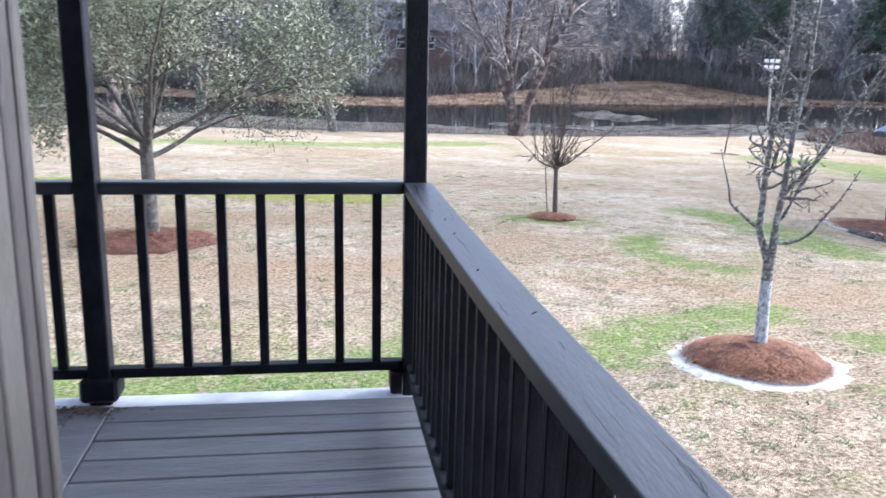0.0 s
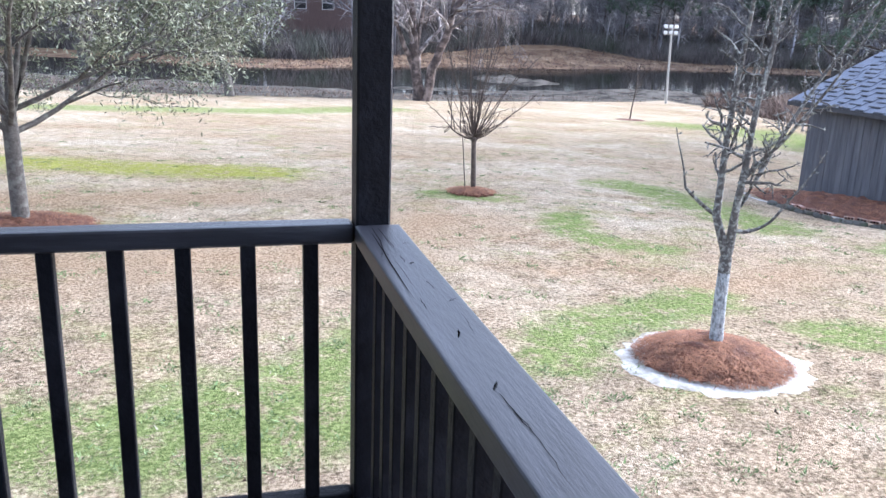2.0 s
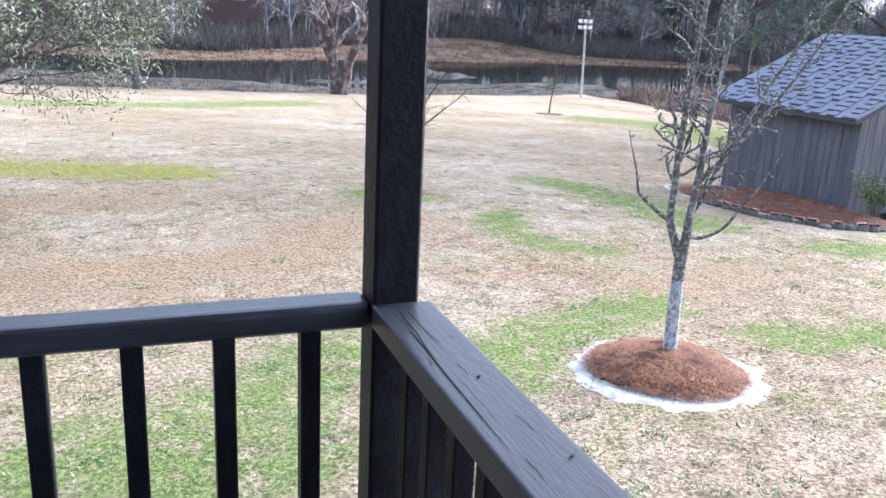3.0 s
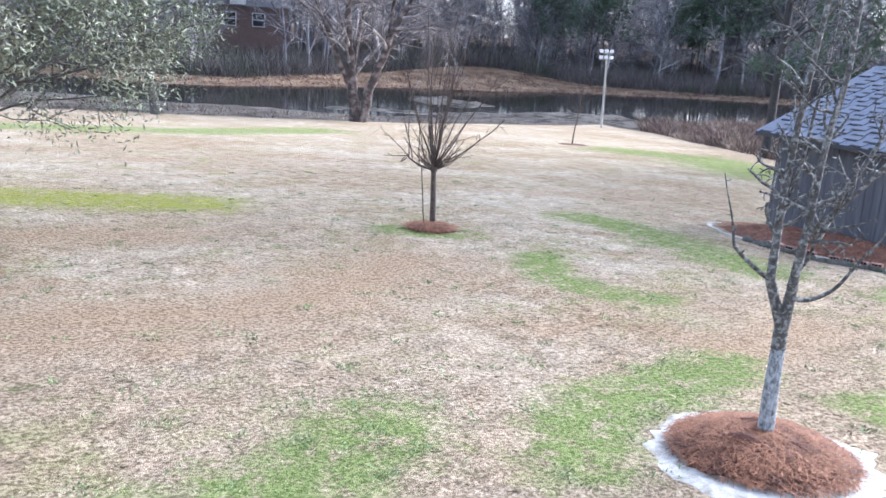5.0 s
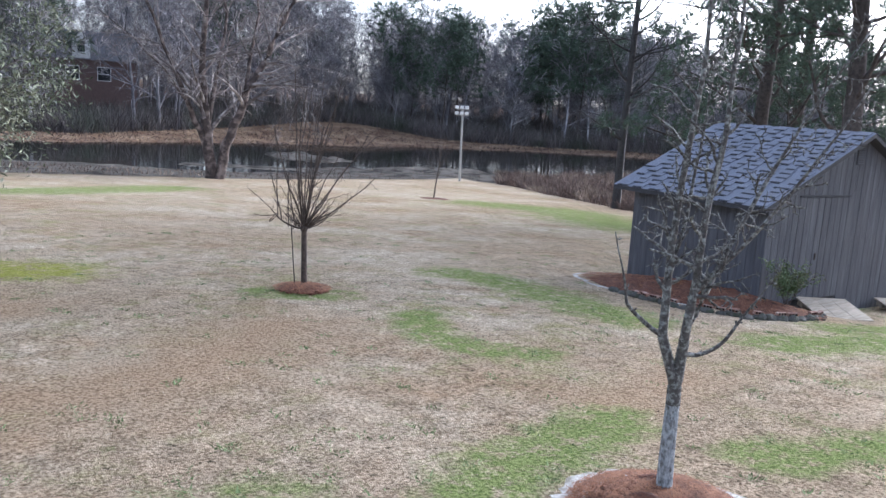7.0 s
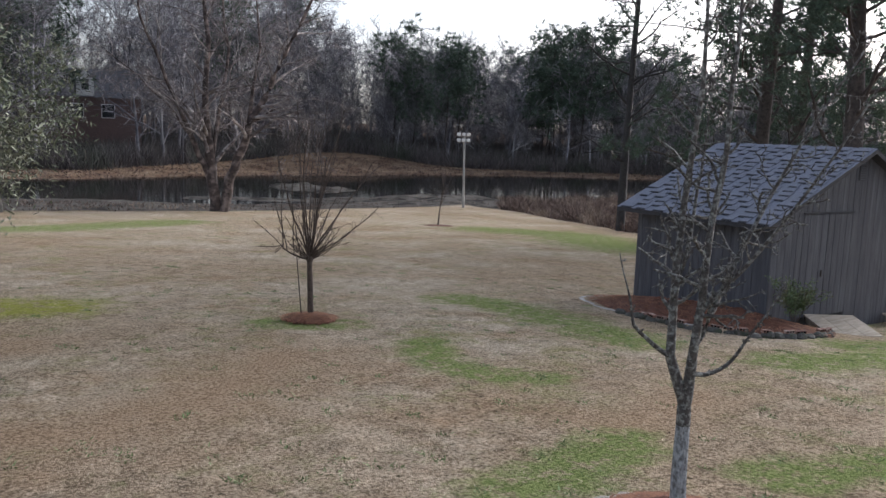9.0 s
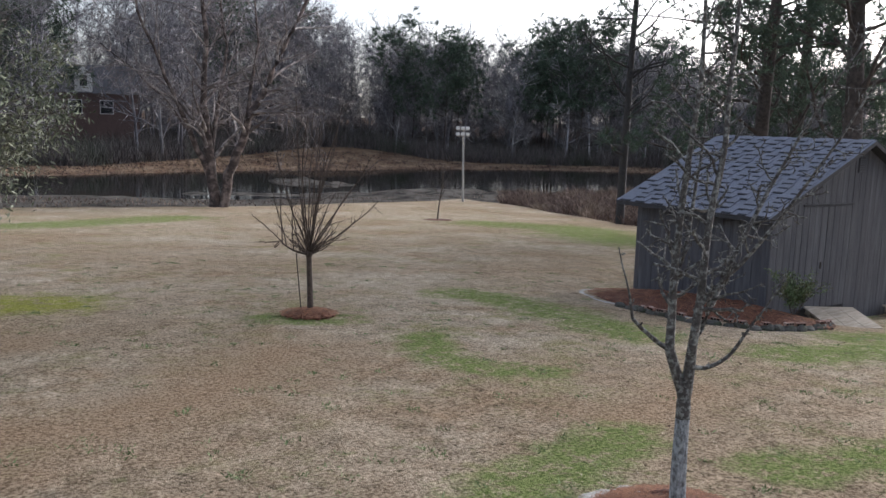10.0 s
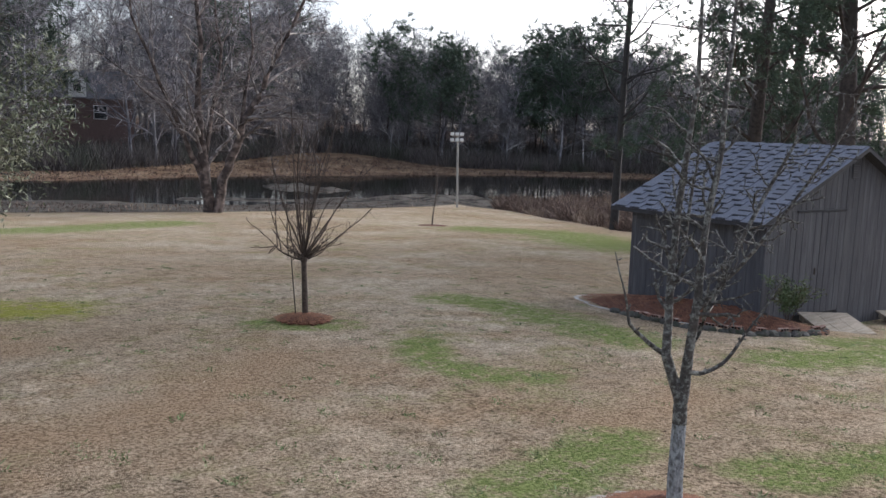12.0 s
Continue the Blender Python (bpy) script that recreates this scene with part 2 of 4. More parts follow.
# ---- mesh helpers ----
def mesh_of(name, verts, faces, material):
    me = bpy.data.meshes.new(name)
    me.from_pydata([tuple(v) for v in verts], [], [tuple(f) for f in faces])
    me.materials.append(material)
    return me


def fast_mesh(name, verts, faces, material):
    """From arrays: verts (n, 3), faces (m, k), all faces with k corners."""
    me = bpy.data.meshes.new(name)
    verts, faces = np.asarray(verts, np.float32), np.asarray(faces, np.int32)
    k = faces.shape[1]
    me.vertices.add(len(verts))
    me.vertices.foreach_set("co", verts.ravel())
    me.loops.add(faces.size)
    me.loops.foreach_set("vertex_index", faces.ravel())
    me.polygons.add(len(faces))
    me.polygons.foreach_set("loop_start", np.arange(0, faces.size, k, dtype=np.int32))
    me.polygons.foreach_set("loop_total", np.full(len(faces), k, np.int32))
    me.update(calc_edges=True)
    me.materials.append(material)
    return me


def box_mesh(name, lo, hi, material, bevel=0.004, segments=1):
    bm = bmesh.new()
    bmesh.ops.create_cube(bm, size=1.0)
    for v in bm.verts:
        v.co = Vector([lo[i] + (hi[i] - lo[i]) * (v.co[i] + 0.5) for i in range(3)])
    if bevel:
        bmesh.ops.bevel(bm, geom=list(bm.edges), offset=bevel, segments=segments, affect="EDGES", profile=0.6)
    me = bpy.data.meshes.new(name)
    bm.to_mesh(me)
    bm.free()
    me.materials.append(material)
    return me


def part(name, me, parent=None, label=""):
    ob = new(name, me)
    if parent is not None:
        ob.parent = parent
    if label:
        ob["label"] = label
    return ob


def thing(name, label, category, at=(0, 0, 0), turn=0, group="", kind=""):
    ob = new(name)
    ob.matrix_world = pose(*at, 0, 0, turn)
    return tagged(ob, label, category, group, kind)


def tube(pts, radii, sides):
    """A tapered tube along a line of points: vertices and four-cornered faces."""
    pts, radii = np.asarray(pts, float), np.asarray(radii, float)
    tan = np.gradient(pts, axis=0)
    tan /= np.linalg.norm(tan, axis=1)[:, None] + 1e-9
    ref = np.where(np.abs(tan[:, 2:3]) > 0.9, [[1.0, 0, 0]], [[0, 0, 1.0]])
    u = np.cross(tan, ref)
    u /= np.linalg.norm(u, axis=1)[:, None] + 1e-9
    w = np.cross(tan, u)
    a = np.arange(sides) * 2 * np.pi / sides
    ring = pts[:, None] + radii[:, None, None] * (np.cos(a)[None, :, None] * u[:, None] + np.sin(a)[None, :, None] * w[:, None])
    k, j = np.arange(len(pts) - 1)[:, None] * sides, np.arange(sides)[None]
    j2 = (j + 1) % sides
    f = np.stack([k + j, k + j2, k + sides + j2, k + sides + j], -1).reshape(-1, 4)
    return ring.reshape(-1, 3), f


def join(pieces):
    vs, fs, at = [], [], 0
    for v, f in pieces:
        vs.append(v)
        fs.append(np.asarray(f) + at)
        at += len(v)
    return np.concatenate(vs), np.concatenate(fs)


def limb(rng, p, d, length, r0, r1, n, wob, up):
    """A crooked limb: points and radii."""
    pts, d = [np.array(p, float)], np.array(d, float)
    for i in range(n):
        d = d + rng.normal(0, wob, 3) + np.array([0, 0, up])
        d /= np.linalg.norm(d)
        pts.append(pts[-1] + d * length / n)
    return np.array(pts), r0 + (r1 - r0) * np.linspace(0, 1, n + 1) ** 0.8


def aside(rng, d, angle):
    """A direction turned away from d by about that angle, to a random side."""
    d = np.asarray(d) / np.linalg.norm(d)
    s = np.cross(d, rng.normal(0, 1, 3))
    s /= np.linalg.norm(s) + 1e-9
    a = radians(angle) * rng.uniform(0.75, 1.25)
    return d * math.cos(a) + s * math.sin(a)


def grow(rng, out, p, d, length, r, level, plan):
    """Grows limbs by a plan, a row a level: children, angle, length ratio, wobble, upward bend, points, first child's place, end radius."""
    kids, angle, ratio, wob, up, npts, first, end = plan[level]
    pts, rad = limb(rng, p, d, length, r, r * end, npts, wob, up)
    out.append((level, pts, rad))
    if level + 1 >= len(plan):
        return
    for i in range(kids):
        t = first + (1 - first) * (i + rng.uniform(0.1, 0.9)) / kids
        k = min(int(t * npts), npts - 1)
        q = pts[k] + (pts[k + 1] - pts[k]) * (t * npts - k)
        rr = np.interp(t * npts, np.arange(npts + 1), rad)
        grow(rng, out, q, aside(rng, pts[k + 1] - pts[k], angle), length * ratio * rng.uniform(0.6, 1.15) * (1.15 - 0.5 * t), max(rr * 0.62, 0.002), level + 1, plan)


def tubes(limbs, sides):
    return join([tube(p, r, sides[min(lv, len(sides) - 1)]) for lv, p, r in limbs])


# ---- the lie of the land ----
WATER = -6.9
NEAR_Q, NEAR_S = (-150, -60, -41, -20, 8, 25, 120), (74, 78, 82, 92, 96, 113, 113)
FAR_Q, FAR_S = (-150, -55, -42, -25, -11, 10, 36, 120), (104, 109, 128, 141, 153, 163, 166, 166)


def lie(x, y):
    """The ground's height: a lawn that falls gently, then faster, to a pond, and a wooded bank beyond it."""
    x, y = np.asarray(x, float), np.asarray(y, float)
    s, q = 0.5 * x + 0.866 * y, 0.866 * x - 0.5 * y
    base = -1.75 - 0.028 * s - 0.032 * 0.5 * ((s - 12) + np.sqrt((s - 12) ** 2 + 9))
    near, far = np.interp(q, NEAR_Q, NEAR_S), np.interp(q, FAR_Q, FAR_S)
    wave = 0.35 * np.sin(x * 0.21 + 1.3 * np.sin(y * 0.13)) * np.sin(y * 0.17 + 0.8) + 0.18 * np.sin(x * 0.47 + y * 0.31)
    shelf = WATER + 0.02 + 0.05 * (near - s)
    front = np.where(s > 40, np.maximum(base, np.minimum(shelf, base + 3)), base)
    low = np.clip((22 - np.degrees(np.arctan2(x, y))) / 7, 0, 1)
    front = front - 0.5 * low * np.clip((s - 58) / (near - 58), 0, 1)
    front = np.where(s > near, WATER - 0.035 * (s - near), front)
    bar = 1.5 * np.exp(-(((s - 113) / 8) ** 2 + ((q + 21) / 8) ** 2)) + 0.95 * np.exp(-(((s - 101) / 5) ** 2 + ((q + 3) / 9) ** 2)) + 1.5 * np.exp(-(((s - 124) / 6) ** 2 + ((q + 34) / 9) ** 2))
    rag = 1 + 0.45 * np.sin(x * 0.7 + 1.7 * np.sin(y * 0.5)) * np.sin(y * 0.9) + 0.3 * np.sin(x * 1.9 + y * 1.3)
    front = front + np.where(s > near - 4, 0.72 * bar * rag + 0.28 * wave + 0.1 * rag * np.exp(-((s - near - 3) / 5) ** 2), 0.0)
    front = np.where(s > near, np.maximum(front, WATER - 0.6), front)
    hill = 1.5 * np.exp(-(((s - 184) / 22) ** 2 + ((q + 30) / 20) ** 2))
    back = WATER + 0.055 * (s - far) + hill + 0.25 * wave
    w = np.clip((s - far + 6) / 6, 0, 1)
    z = front * (1 - w) + np.minimum(back, 3) * w
    fine = 0.018 * np.sin(x * 1.9 + 2 * np.sin(y * 0.9)) * np.sin(y * 2.3 + 1.1)
    dip = 0.45 * np.exp(-(((x - 19) / 5) ** 2 + ((y - 13.5) / 5) ** 2))
    return z - dip + np.where(np.hypot(x, y) < 60, fine, 0)


def band(x, y, pts, wide):
    """1 on a line of points, 0 at the given width from it."""
    best = np.full(np.shape(x), 9e9)
    for (ax, ay), (bx, by) in zip(pts, pts[1:]):
        t = np.clip(((x - ax) * (bx - ax) + (y - ay) * (by - ay)) / ((bx - ax) ** 2 + (by - ay) ** 2), 0, 1)
        best = np.minimum(best, np.hypot(x - ax - t * (bx - ax), y - ay - t * (by - ay)))
    return np.clip(1 - best / wide, 0, 1)


GREENS = [
    (((5.98, 12.58), (5.53, 10.97), (5.88, 10.15), (6.6, 9.74)), 0.85), (((9.23, 16.97), (9.7, 15.73), (9.9, 14.27), (9.77, 12.45), (9.83, 11.4)), 1.5),
    (((25.5, 41.5), (28.0, 37.5), (25.0, 29.0)), 5.0), (((-1.5, 4.2), (0.4, 5.2), (1.4, 6.2)), 1.15),
    (((2.9, 5.3), (3.4, 6.1), (5.6, 7.0)), 0.95), (((6.5, 5.6), (9.5, 5.0)), 0.8), (((-9.0, 20.0), (-4.0, 18.8), (-0.6, 18.0), (0.6, 18.0)), 2.1),
    (((-3.5, 5.0), (-1.0, 4.0), (0.6, 4.4)), 1.2), (((-9.0, 38.0), (2.0, 41.0), (9.0, 47.0)), 3.4), (((14.0, 10.0), (17.5, 9.2)), 1.3), (((4.1, 15.2), (4.5, 14.5), (5.5, 14.5)), 0.75),
    (((11.0, 9.2), (15.0, 8.4)), 1.3),
]


RUSTS = [(((-2.5, 9.5), (1.5, 10.0), (3.4, 12.2)), 2.6), (((6.0, 7.5), (8.0, 8.0)), 1.2), (((-6.0, 14.0), (0.0, 14.5)), 1.6)]
GOLDS = [(((-12.0, 20.5), (-4.0, 18.8), (0.5, 18.0)), 3.0)]
PALES = [(((7.6, 19.5), (8.7, 15.8)), 0.9)]


def greenness(x, y):
    g = np.zeros(np.shape(x))
    for pts, wide in GREENS:
        g = np.maximum(g, band(x, y, pts, wide))
    return g


EDGE_A, EDGE_R = (-30, 1, 6.7, 12, 18, 23, 26, 30, 33.5, 36, 39, 41, 50, 80), (48, 54, 56, 59, 66, 74, 80, 88, 79, 66, 56, 50, 46, 44)


def zones(x, y):
    s, q = 0.5 * x + 0.866 * y, 0.866 * x - 0.5 * y
    az, r = np.degrees(np.arctan2(x, y)), np.hypot(x, y)
    past = r - np.interp(az, EDGE_A, EDGE_R)
    right = np.clip((q - 6) / 8, 0, 1)
    far = np.interp(q, FAR_Q, FAR_S)
    mud = np.clip(past / 5, 0, 1) * (1 - right) * (s < far)
    dead = np.maximum(np.clip(past / 4, 0, 1) * right, np.clip((s - far + 4) / 4, 0, 1) * 1.0)
    behind = np.where(s < 20, np.clip((r - 60) / 30, 0, 1), 0)
    litter = np.maximum(np.clip((s - far - 30) / 25, 0, 1), behind)
    return mud, dead, litter


nr, na = 210, 420
rr = np.concatenate([[0.0], np.geomspace(0.6, 2400, nr - 1)])
aa = np.radians(np.concatenate([np.linspace(-32, 80, 330), np.linspace(80, 328, na - 329)[1:]]))
na = len(aa)
gx, gy = rr[:, None] * np.sin(aa)[None], rr[:, None] * np.cos(aa)[None]
gz = lie(gx, gy)
gv = np.stack([gx, gy, gz], -1).reshape(-1, 3)
ki, kj = np.meshgrid(np.arange(nr - 1), np.arange(na - 1), indexing="ij")
gf = np.stack([ki * na + kj, ki * na + kj + 1, (ki + 1) * na + kj + 1, (ki + 1) * na + kj], -1).reshape(-1, 4)[:, ::-1]
me = fast_mesh("ground", gv, gf, M_YARD)
mud_v, dead_v, litter_v = zones(gv[:, 0], gv[:, 1])
for key, val in (("green", greenness(gv[:, 0], gv[:, 1])), ("rust", np.max([band(gv[:, 0], gv[:, 1], p, w) for p, w in RUSTS], 0)), ("pale", np.max([band(gv[:, 0], gv[:, 1], p, w) for p, w in PALES], 0)), ("gold", np.max([band(gv[:, 0], gv[:, 1], p, w) for p, w in GOLDS], 0)), ("mud", mud_v), ("dead", dead_v), ("litter", litter_v)):
    me.attributes.new(key, "FLOAT", "POINT").data.foreach_set("value", val.astype(np.float32))
me.shade_smooth()
tagged(new("ground", me), "dormant tan lawn with green patches falling to a muddy pond bank", "lawn", kind="structure")


def land(s, q):
    return 0.5 * s + 0.866 * q, 0.866 * s - 0.5 * q


corners = [land(s, q) for s, q in ((72, -170), (72, 120), (184, 120), (184, -170))]
tagged(new("water", mesh_of("water", [(x, y, WATER) for x, y in corners], [(0, 3, 2, 1)], M_WATER)), "still dark pond water reflecting the woods", "pond", kind="structure")

# ---- porch ----
RAIL = 0.914
# deck boards run across the porch; a border board runs along under the second post
deck = thing("deck_floor", "grey-painted wooden porch deck boards, worn and leaf-littered", "deck", kind="structure")
part("frame", box_mesh("frame", (-6.0, -4.6, -0.3), (0.19, -0.06, -0.045), M_SHEDTRIM, 0.01), deck, "dark joists under the boards")
part("border_board", box_mesh("border_board", (-1.335, -4.6, -0.038), (-1.195, -0.062, 0.0), M_DECK, 0.004), deck)
tagged(new("porch_step_nosing", box_mesh("porch_step_nosing", (-6.0, -0.055, -0.19), (0.12, 0.105, -0.022), M_STRIP, 0.02, 3)), "pale painted ledge outside the porch railing", "ledge", kind="structure")

# Added and unseen: a low ledge that keeps a floor under the viewpoint.
tagged(new("added_low_ledge", box_mesh("added_low_ledge", (-6.0, -0.05, -0.42), (0.2, 0.42, -0.21), M_SHEDTRIM, 0.02, 2)), "added dark low ledge, out of sight outside the porch ledge", "ledge", kind="structure")

house = thing("house_wall", "tan house corner with dark edge trim beside the porch", "wall", kind="structure")
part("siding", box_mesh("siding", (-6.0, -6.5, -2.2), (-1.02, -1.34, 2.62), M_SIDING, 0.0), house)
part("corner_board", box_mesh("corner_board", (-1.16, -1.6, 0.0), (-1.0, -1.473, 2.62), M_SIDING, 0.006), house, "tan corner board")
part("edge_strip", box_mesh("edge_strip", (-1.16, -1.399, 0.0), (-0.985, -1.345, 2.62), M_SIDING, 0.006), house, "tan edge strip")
part("trim", box_mesh("trim", (-1.15, -1.47, 0.0), (-0.993, -1.402, 2.62), M_DARK, 0.006), house, "dark bronze edge trim")
part("trim", box_mesh("trim", (-1.1, -1.78, 0.0), (-1.006, -1.603, 2.62), M_DARK, 0.006), house, "dark bronze edge trim")
back = thing("wall_back", "house wall closing the porch behind", "wall", kind="structure")
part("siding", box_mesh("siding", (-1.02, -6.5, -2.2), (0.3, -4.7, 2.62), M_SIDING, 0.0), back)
tagged(new("ceiling", box_mesh("ceiling", (-6.0, -6.5, 2.62), (0.45, 0.5, 2.78), M_CEIL, 0.01)), "painted porch ceiling", "ceiling", kind="structure")


def post(x, y, base, label):
    p = thing("porch_post", label, "post", (x, y, 0), group="porch posts")
    part("shaft", box_mesh("shaft", (-0.0445, -0.0445, -2.0), (0.0445, 0.0445, 2.62), M_PAINT, 0.006), p)
    if not base:
        part("foot_block", box_mesh("foot_block", (-0.1, -0.085, 0.0), (-0.046, 0.05, 0.09), M_PAINT, 0.008), p)
    if base:
        part("base_trim", box_mesh("base_trim", (-0.075, -0.075, 0.0), (0.075, 0.075, 0.1), M_PAINT, 0.012), p)
    return p


post(0.0445, 0.0445, False, "dark-painted square wooden corner post carrying two railings")
post(-1.255, 0.0445, True, "dark-painted square wooden post with a base trim")
post(-3.0, 0.0445, True, "dark-painted square wooden post with a base trim")
post(0.22, -4.0, True, "dark-painted square wooden post at the rail's end")

BALUSTER = box_mesh("baluster", (-0.019, -0.019, 0.12), (0.019, 0.019, 0.868), M_PAINT, 0.003)


def bowed(me, bow):
    """Bends a mesh that runs along y gently outward, as the old rail is bent."""
    bm = bmesh.new()
    bm.from_mesh(me)
    long = [e for e in bm.edges if abs(e.verts[0].co.y - e.verts[1].co.y) > 1]
    bmesh.ops.subdivide_edges(bm, edges=long, cuts=16, use_grid_fill=True)
    for v in bm.verts:
        v.co.x += bow * v.co.y ** 2
    bm.to_mesh(me)
    bm.free()
    return me


def railing(label, cap_lo, cap_hi, low_lo, low_hi, spots, cap_material, bow=0.0):
    r = thing("railing", label, "railing", group="porch railings")
    top, low = box_mesh("top_rail", cap_lo, cap_hi, cap_material, 0.006 if bow else 0.014, 3), box_mesh("bottom_rail", low_lo, low_hi, M_PAINT, 0.008, 2)
    part("top_rail", bowed(top, bow) if bow else top, r, "weathered paint, cracked along the grain")
    part("bottom_rail", bowed(low, bow) if bow else low, r)
    for x, y in spots:
        part("baluster", BALUSTER, r).location = (x + bow * y * y, y, 0)
    return r


BOW = 0.011
STEP = 0.1575
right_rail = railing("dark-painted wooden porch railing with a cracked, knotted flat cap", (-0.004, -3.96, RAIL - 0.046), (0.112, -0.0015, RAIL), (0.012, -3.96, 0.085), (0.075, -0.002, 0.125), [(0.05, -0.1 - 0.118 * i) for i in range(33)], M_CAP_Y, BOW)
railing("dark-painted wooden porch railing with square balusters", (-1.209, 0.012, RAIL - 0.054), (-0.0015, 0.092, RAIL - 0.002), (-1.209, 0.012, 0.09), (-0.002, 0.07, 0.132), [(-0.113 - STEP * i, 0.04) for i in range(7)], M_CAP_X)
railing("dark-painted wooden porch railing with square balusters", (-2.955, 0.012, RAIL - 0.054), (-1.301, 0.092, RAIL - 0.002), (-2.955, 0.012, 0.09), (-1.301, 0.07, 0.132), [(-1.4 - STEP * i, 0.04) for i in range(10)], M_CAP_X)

# checks and knots in the cap
rng = np.random.default_rng(5)


def sliver(x, y, length, wide, bend):
    """A narrow gouge along the grain, a hair above the paint."""
    k = 7
    t = np.linspace(-0.5, 0.5, k)
    cx, cy = x + bend * t + rng.normal(0, 0.0012, k), y + t * length
    cx = cx + BOW * cy ** 2
    w = wide * np.sqrt(np.clip(1 - (2 * t) ** 2, 0.02, 1))
    v = [(cx[i] - w[i], cy[i], RAIL + 0.0012) for i in range(k)] + [(cx[i] + w[i], cy[i], RAIL + 0.0012) for i in range(k)]
    return np.array(v), np.array([(i, k + i, k + i + 1, i + 1) for i in range(k - 1)])


cuts = [sliver(rng.uniform(0.012, 0.098), rng.uniform(-3.6, -0.04), rng.uniform(0.02, 0.2), rng.uniform(0.0003, 0.0008), rng.normal(0, 0.005)) for i in range(26)]
cuts += [sliver(x, y, g, w, bd) for x, y, g, w, bd in ((0.022, -0.33, 0.5, 0.0011, 0.008), (0.03, -0.16, 0.26, 0.0009, 0.006), (0.066, -0.35, 0.012, 0.003, 0.012), (0.085, -0.19, 0.008, 0.002, 0.02), (0.05, -0.77, 0.04, 0.0022, 0.014), (0.088, -0.6, 0.012, 0.0025, 0.016), (0.045, -0.98, 0.03, 0.0025, 0.014), (0.03, -1.4, 0.02, 0.003, 0.01), (0.075, -1.75, 0.02, 0.003, 0.012))]
v, f = join(cuts)
part("check_wear", fast_mesh("check_wear", v, f, M_CRACK_HOLE), right_rail, "dark checks and knots in the cap")["kind"] = "stuff"

# dry litter swept against the second post
c = 420
lx_, ly_ = rng.normal(-1.34, 0.1, c), -0.07 - np.abs(rng.normal(0, 0.045, c))
la_, ls_ = rng.uniform(0, 6.28, c), rng.uniform(0.004, 0.014, c)
lz_ = 0.002 + rng.uniform(0, 0.014, c) * np.exp(-((lx_ + 1.34) / 0.1) ** 2)
v = np.stack([np.stack([lx_ + ls_ * np.cos(la_ + k), ly_ + ls_ * 0.6 * np.sin(la_ + k), lz_ + 0.003 * np.cos(3 * la_ + k)], -1) for k in (0, 1.9, 3.6)], 1).reshape(-1, 3)
tagged(new("leaf_litter", fast_mesh("leaf_litter", v, np.arange(3 * c).reshape(-1, 3), M_LITTER)), "dry brown leaf litter at the post's foot", "leaves", kind="stuff")

# ---- shed ----
SX, SY, STURN = 14.76, 12.72, 3.1
SL, SW, SE, SR, S0 = 4.09, 3.19, -0.187, 1.304, -2.7
shed = thing("shed", "grey-stained board-sided shed with a blue-grey shingle roof", "shed", (SX, SY, 0), STURN)
part("body", mesh_of("body", [(x, y, z) for x in (0.03, 2 * SW - 0.03) for y in (0.03, SL - 0.03) for z in (S0 - 0.9, SE)] + [(SW, 0.03, SR - 0.06), (SW, SL - 0.03, SR - 0.06)],
     [(0, 1, 3, 2), (4, 6, 7, 5), (0, 4, 5, 8, 1), (2, 3, 9, 7, 6), (1, 8, 9, 3), (5, 7, 9, 8)], M_GAP), shed, "dark gaps behind the boards")


def board(x0, x1, y0, y1, z0, za, zb, along):
    """An upright board whose top may be cut on a slope."""
    if along == "x":
        v = [(x0, y0, z0), (x1, y0, z0), (x1, y0, zb), (x0, y0, za), (x0, y1, z0), (x1, y1, z0), (x1, y1, zb), (x0, y1, za)]
    else:
        v = [(x0, y0, z0), (x0, y1, z0), (x0, y1, zb), (x0, y0, za), (x1, y0, z0), (x1, y1, z0), (x1, y1, zb), (x1, y0, za)]
    return mesh_of("board", v, [(0, 1, 2, 3), (7, 6, 5, 4), (0, 4, 5, 1), (1, 5, 6, 2), (2, 6, 7, 3), (3, 7, 4, 0)], M_SHED)


def gable_top(x):
    return SE + (SR - SE) * (1 - abs(x - SW) / SW) - 0.05


rng = np.random.default_rng(2)
side_wall = part("side_wall", box_mesh("side_wall", (0.026, 0.03, S0 - 0.3), (0.029, SL - 0.03, SE), M_GAP, 0), shed)
y = 0.0
while y < SL - 0.01:
    w = min(rng.uniform(0.19, 0.25), SL - y)
    d = rng.uniform(0, 0.006)
    part("board", board(-0.006 - d, 0.02, y, y + w - 0.012, S0 - 0.55, SE - 0.04, SE - 0.04, "y"), side_wall)
    y += w
front_wall = part("front_wall", box_mesh("front_wall", (0.03, 0.026, S0 - 0.3), (2 * SW - 0.03, 0.029, SE), M_GAP, 0), shed)
DX, DW, DT = 1.07, 1.87, -0.223
x = 0.0
while x < 2 * SW - 0.01:
    w = min(rng.uniform(0.19, 0.25), 2 * SW - x)
    d = rng.uniform(0, 0.006)
    if x + w > SW > x:
        w = max(SW - x, 0.05)
    low = DT + 0.05 if DX - 0.1 < x < DX + DW + 0.0 else S0 - 0.55
    part("board", board(x, x + w - 0.012, -0.006 - d, 0.02, low, gable_top(x), gable_top(x + w - 0.012), "x"), front_wall)
    x += w
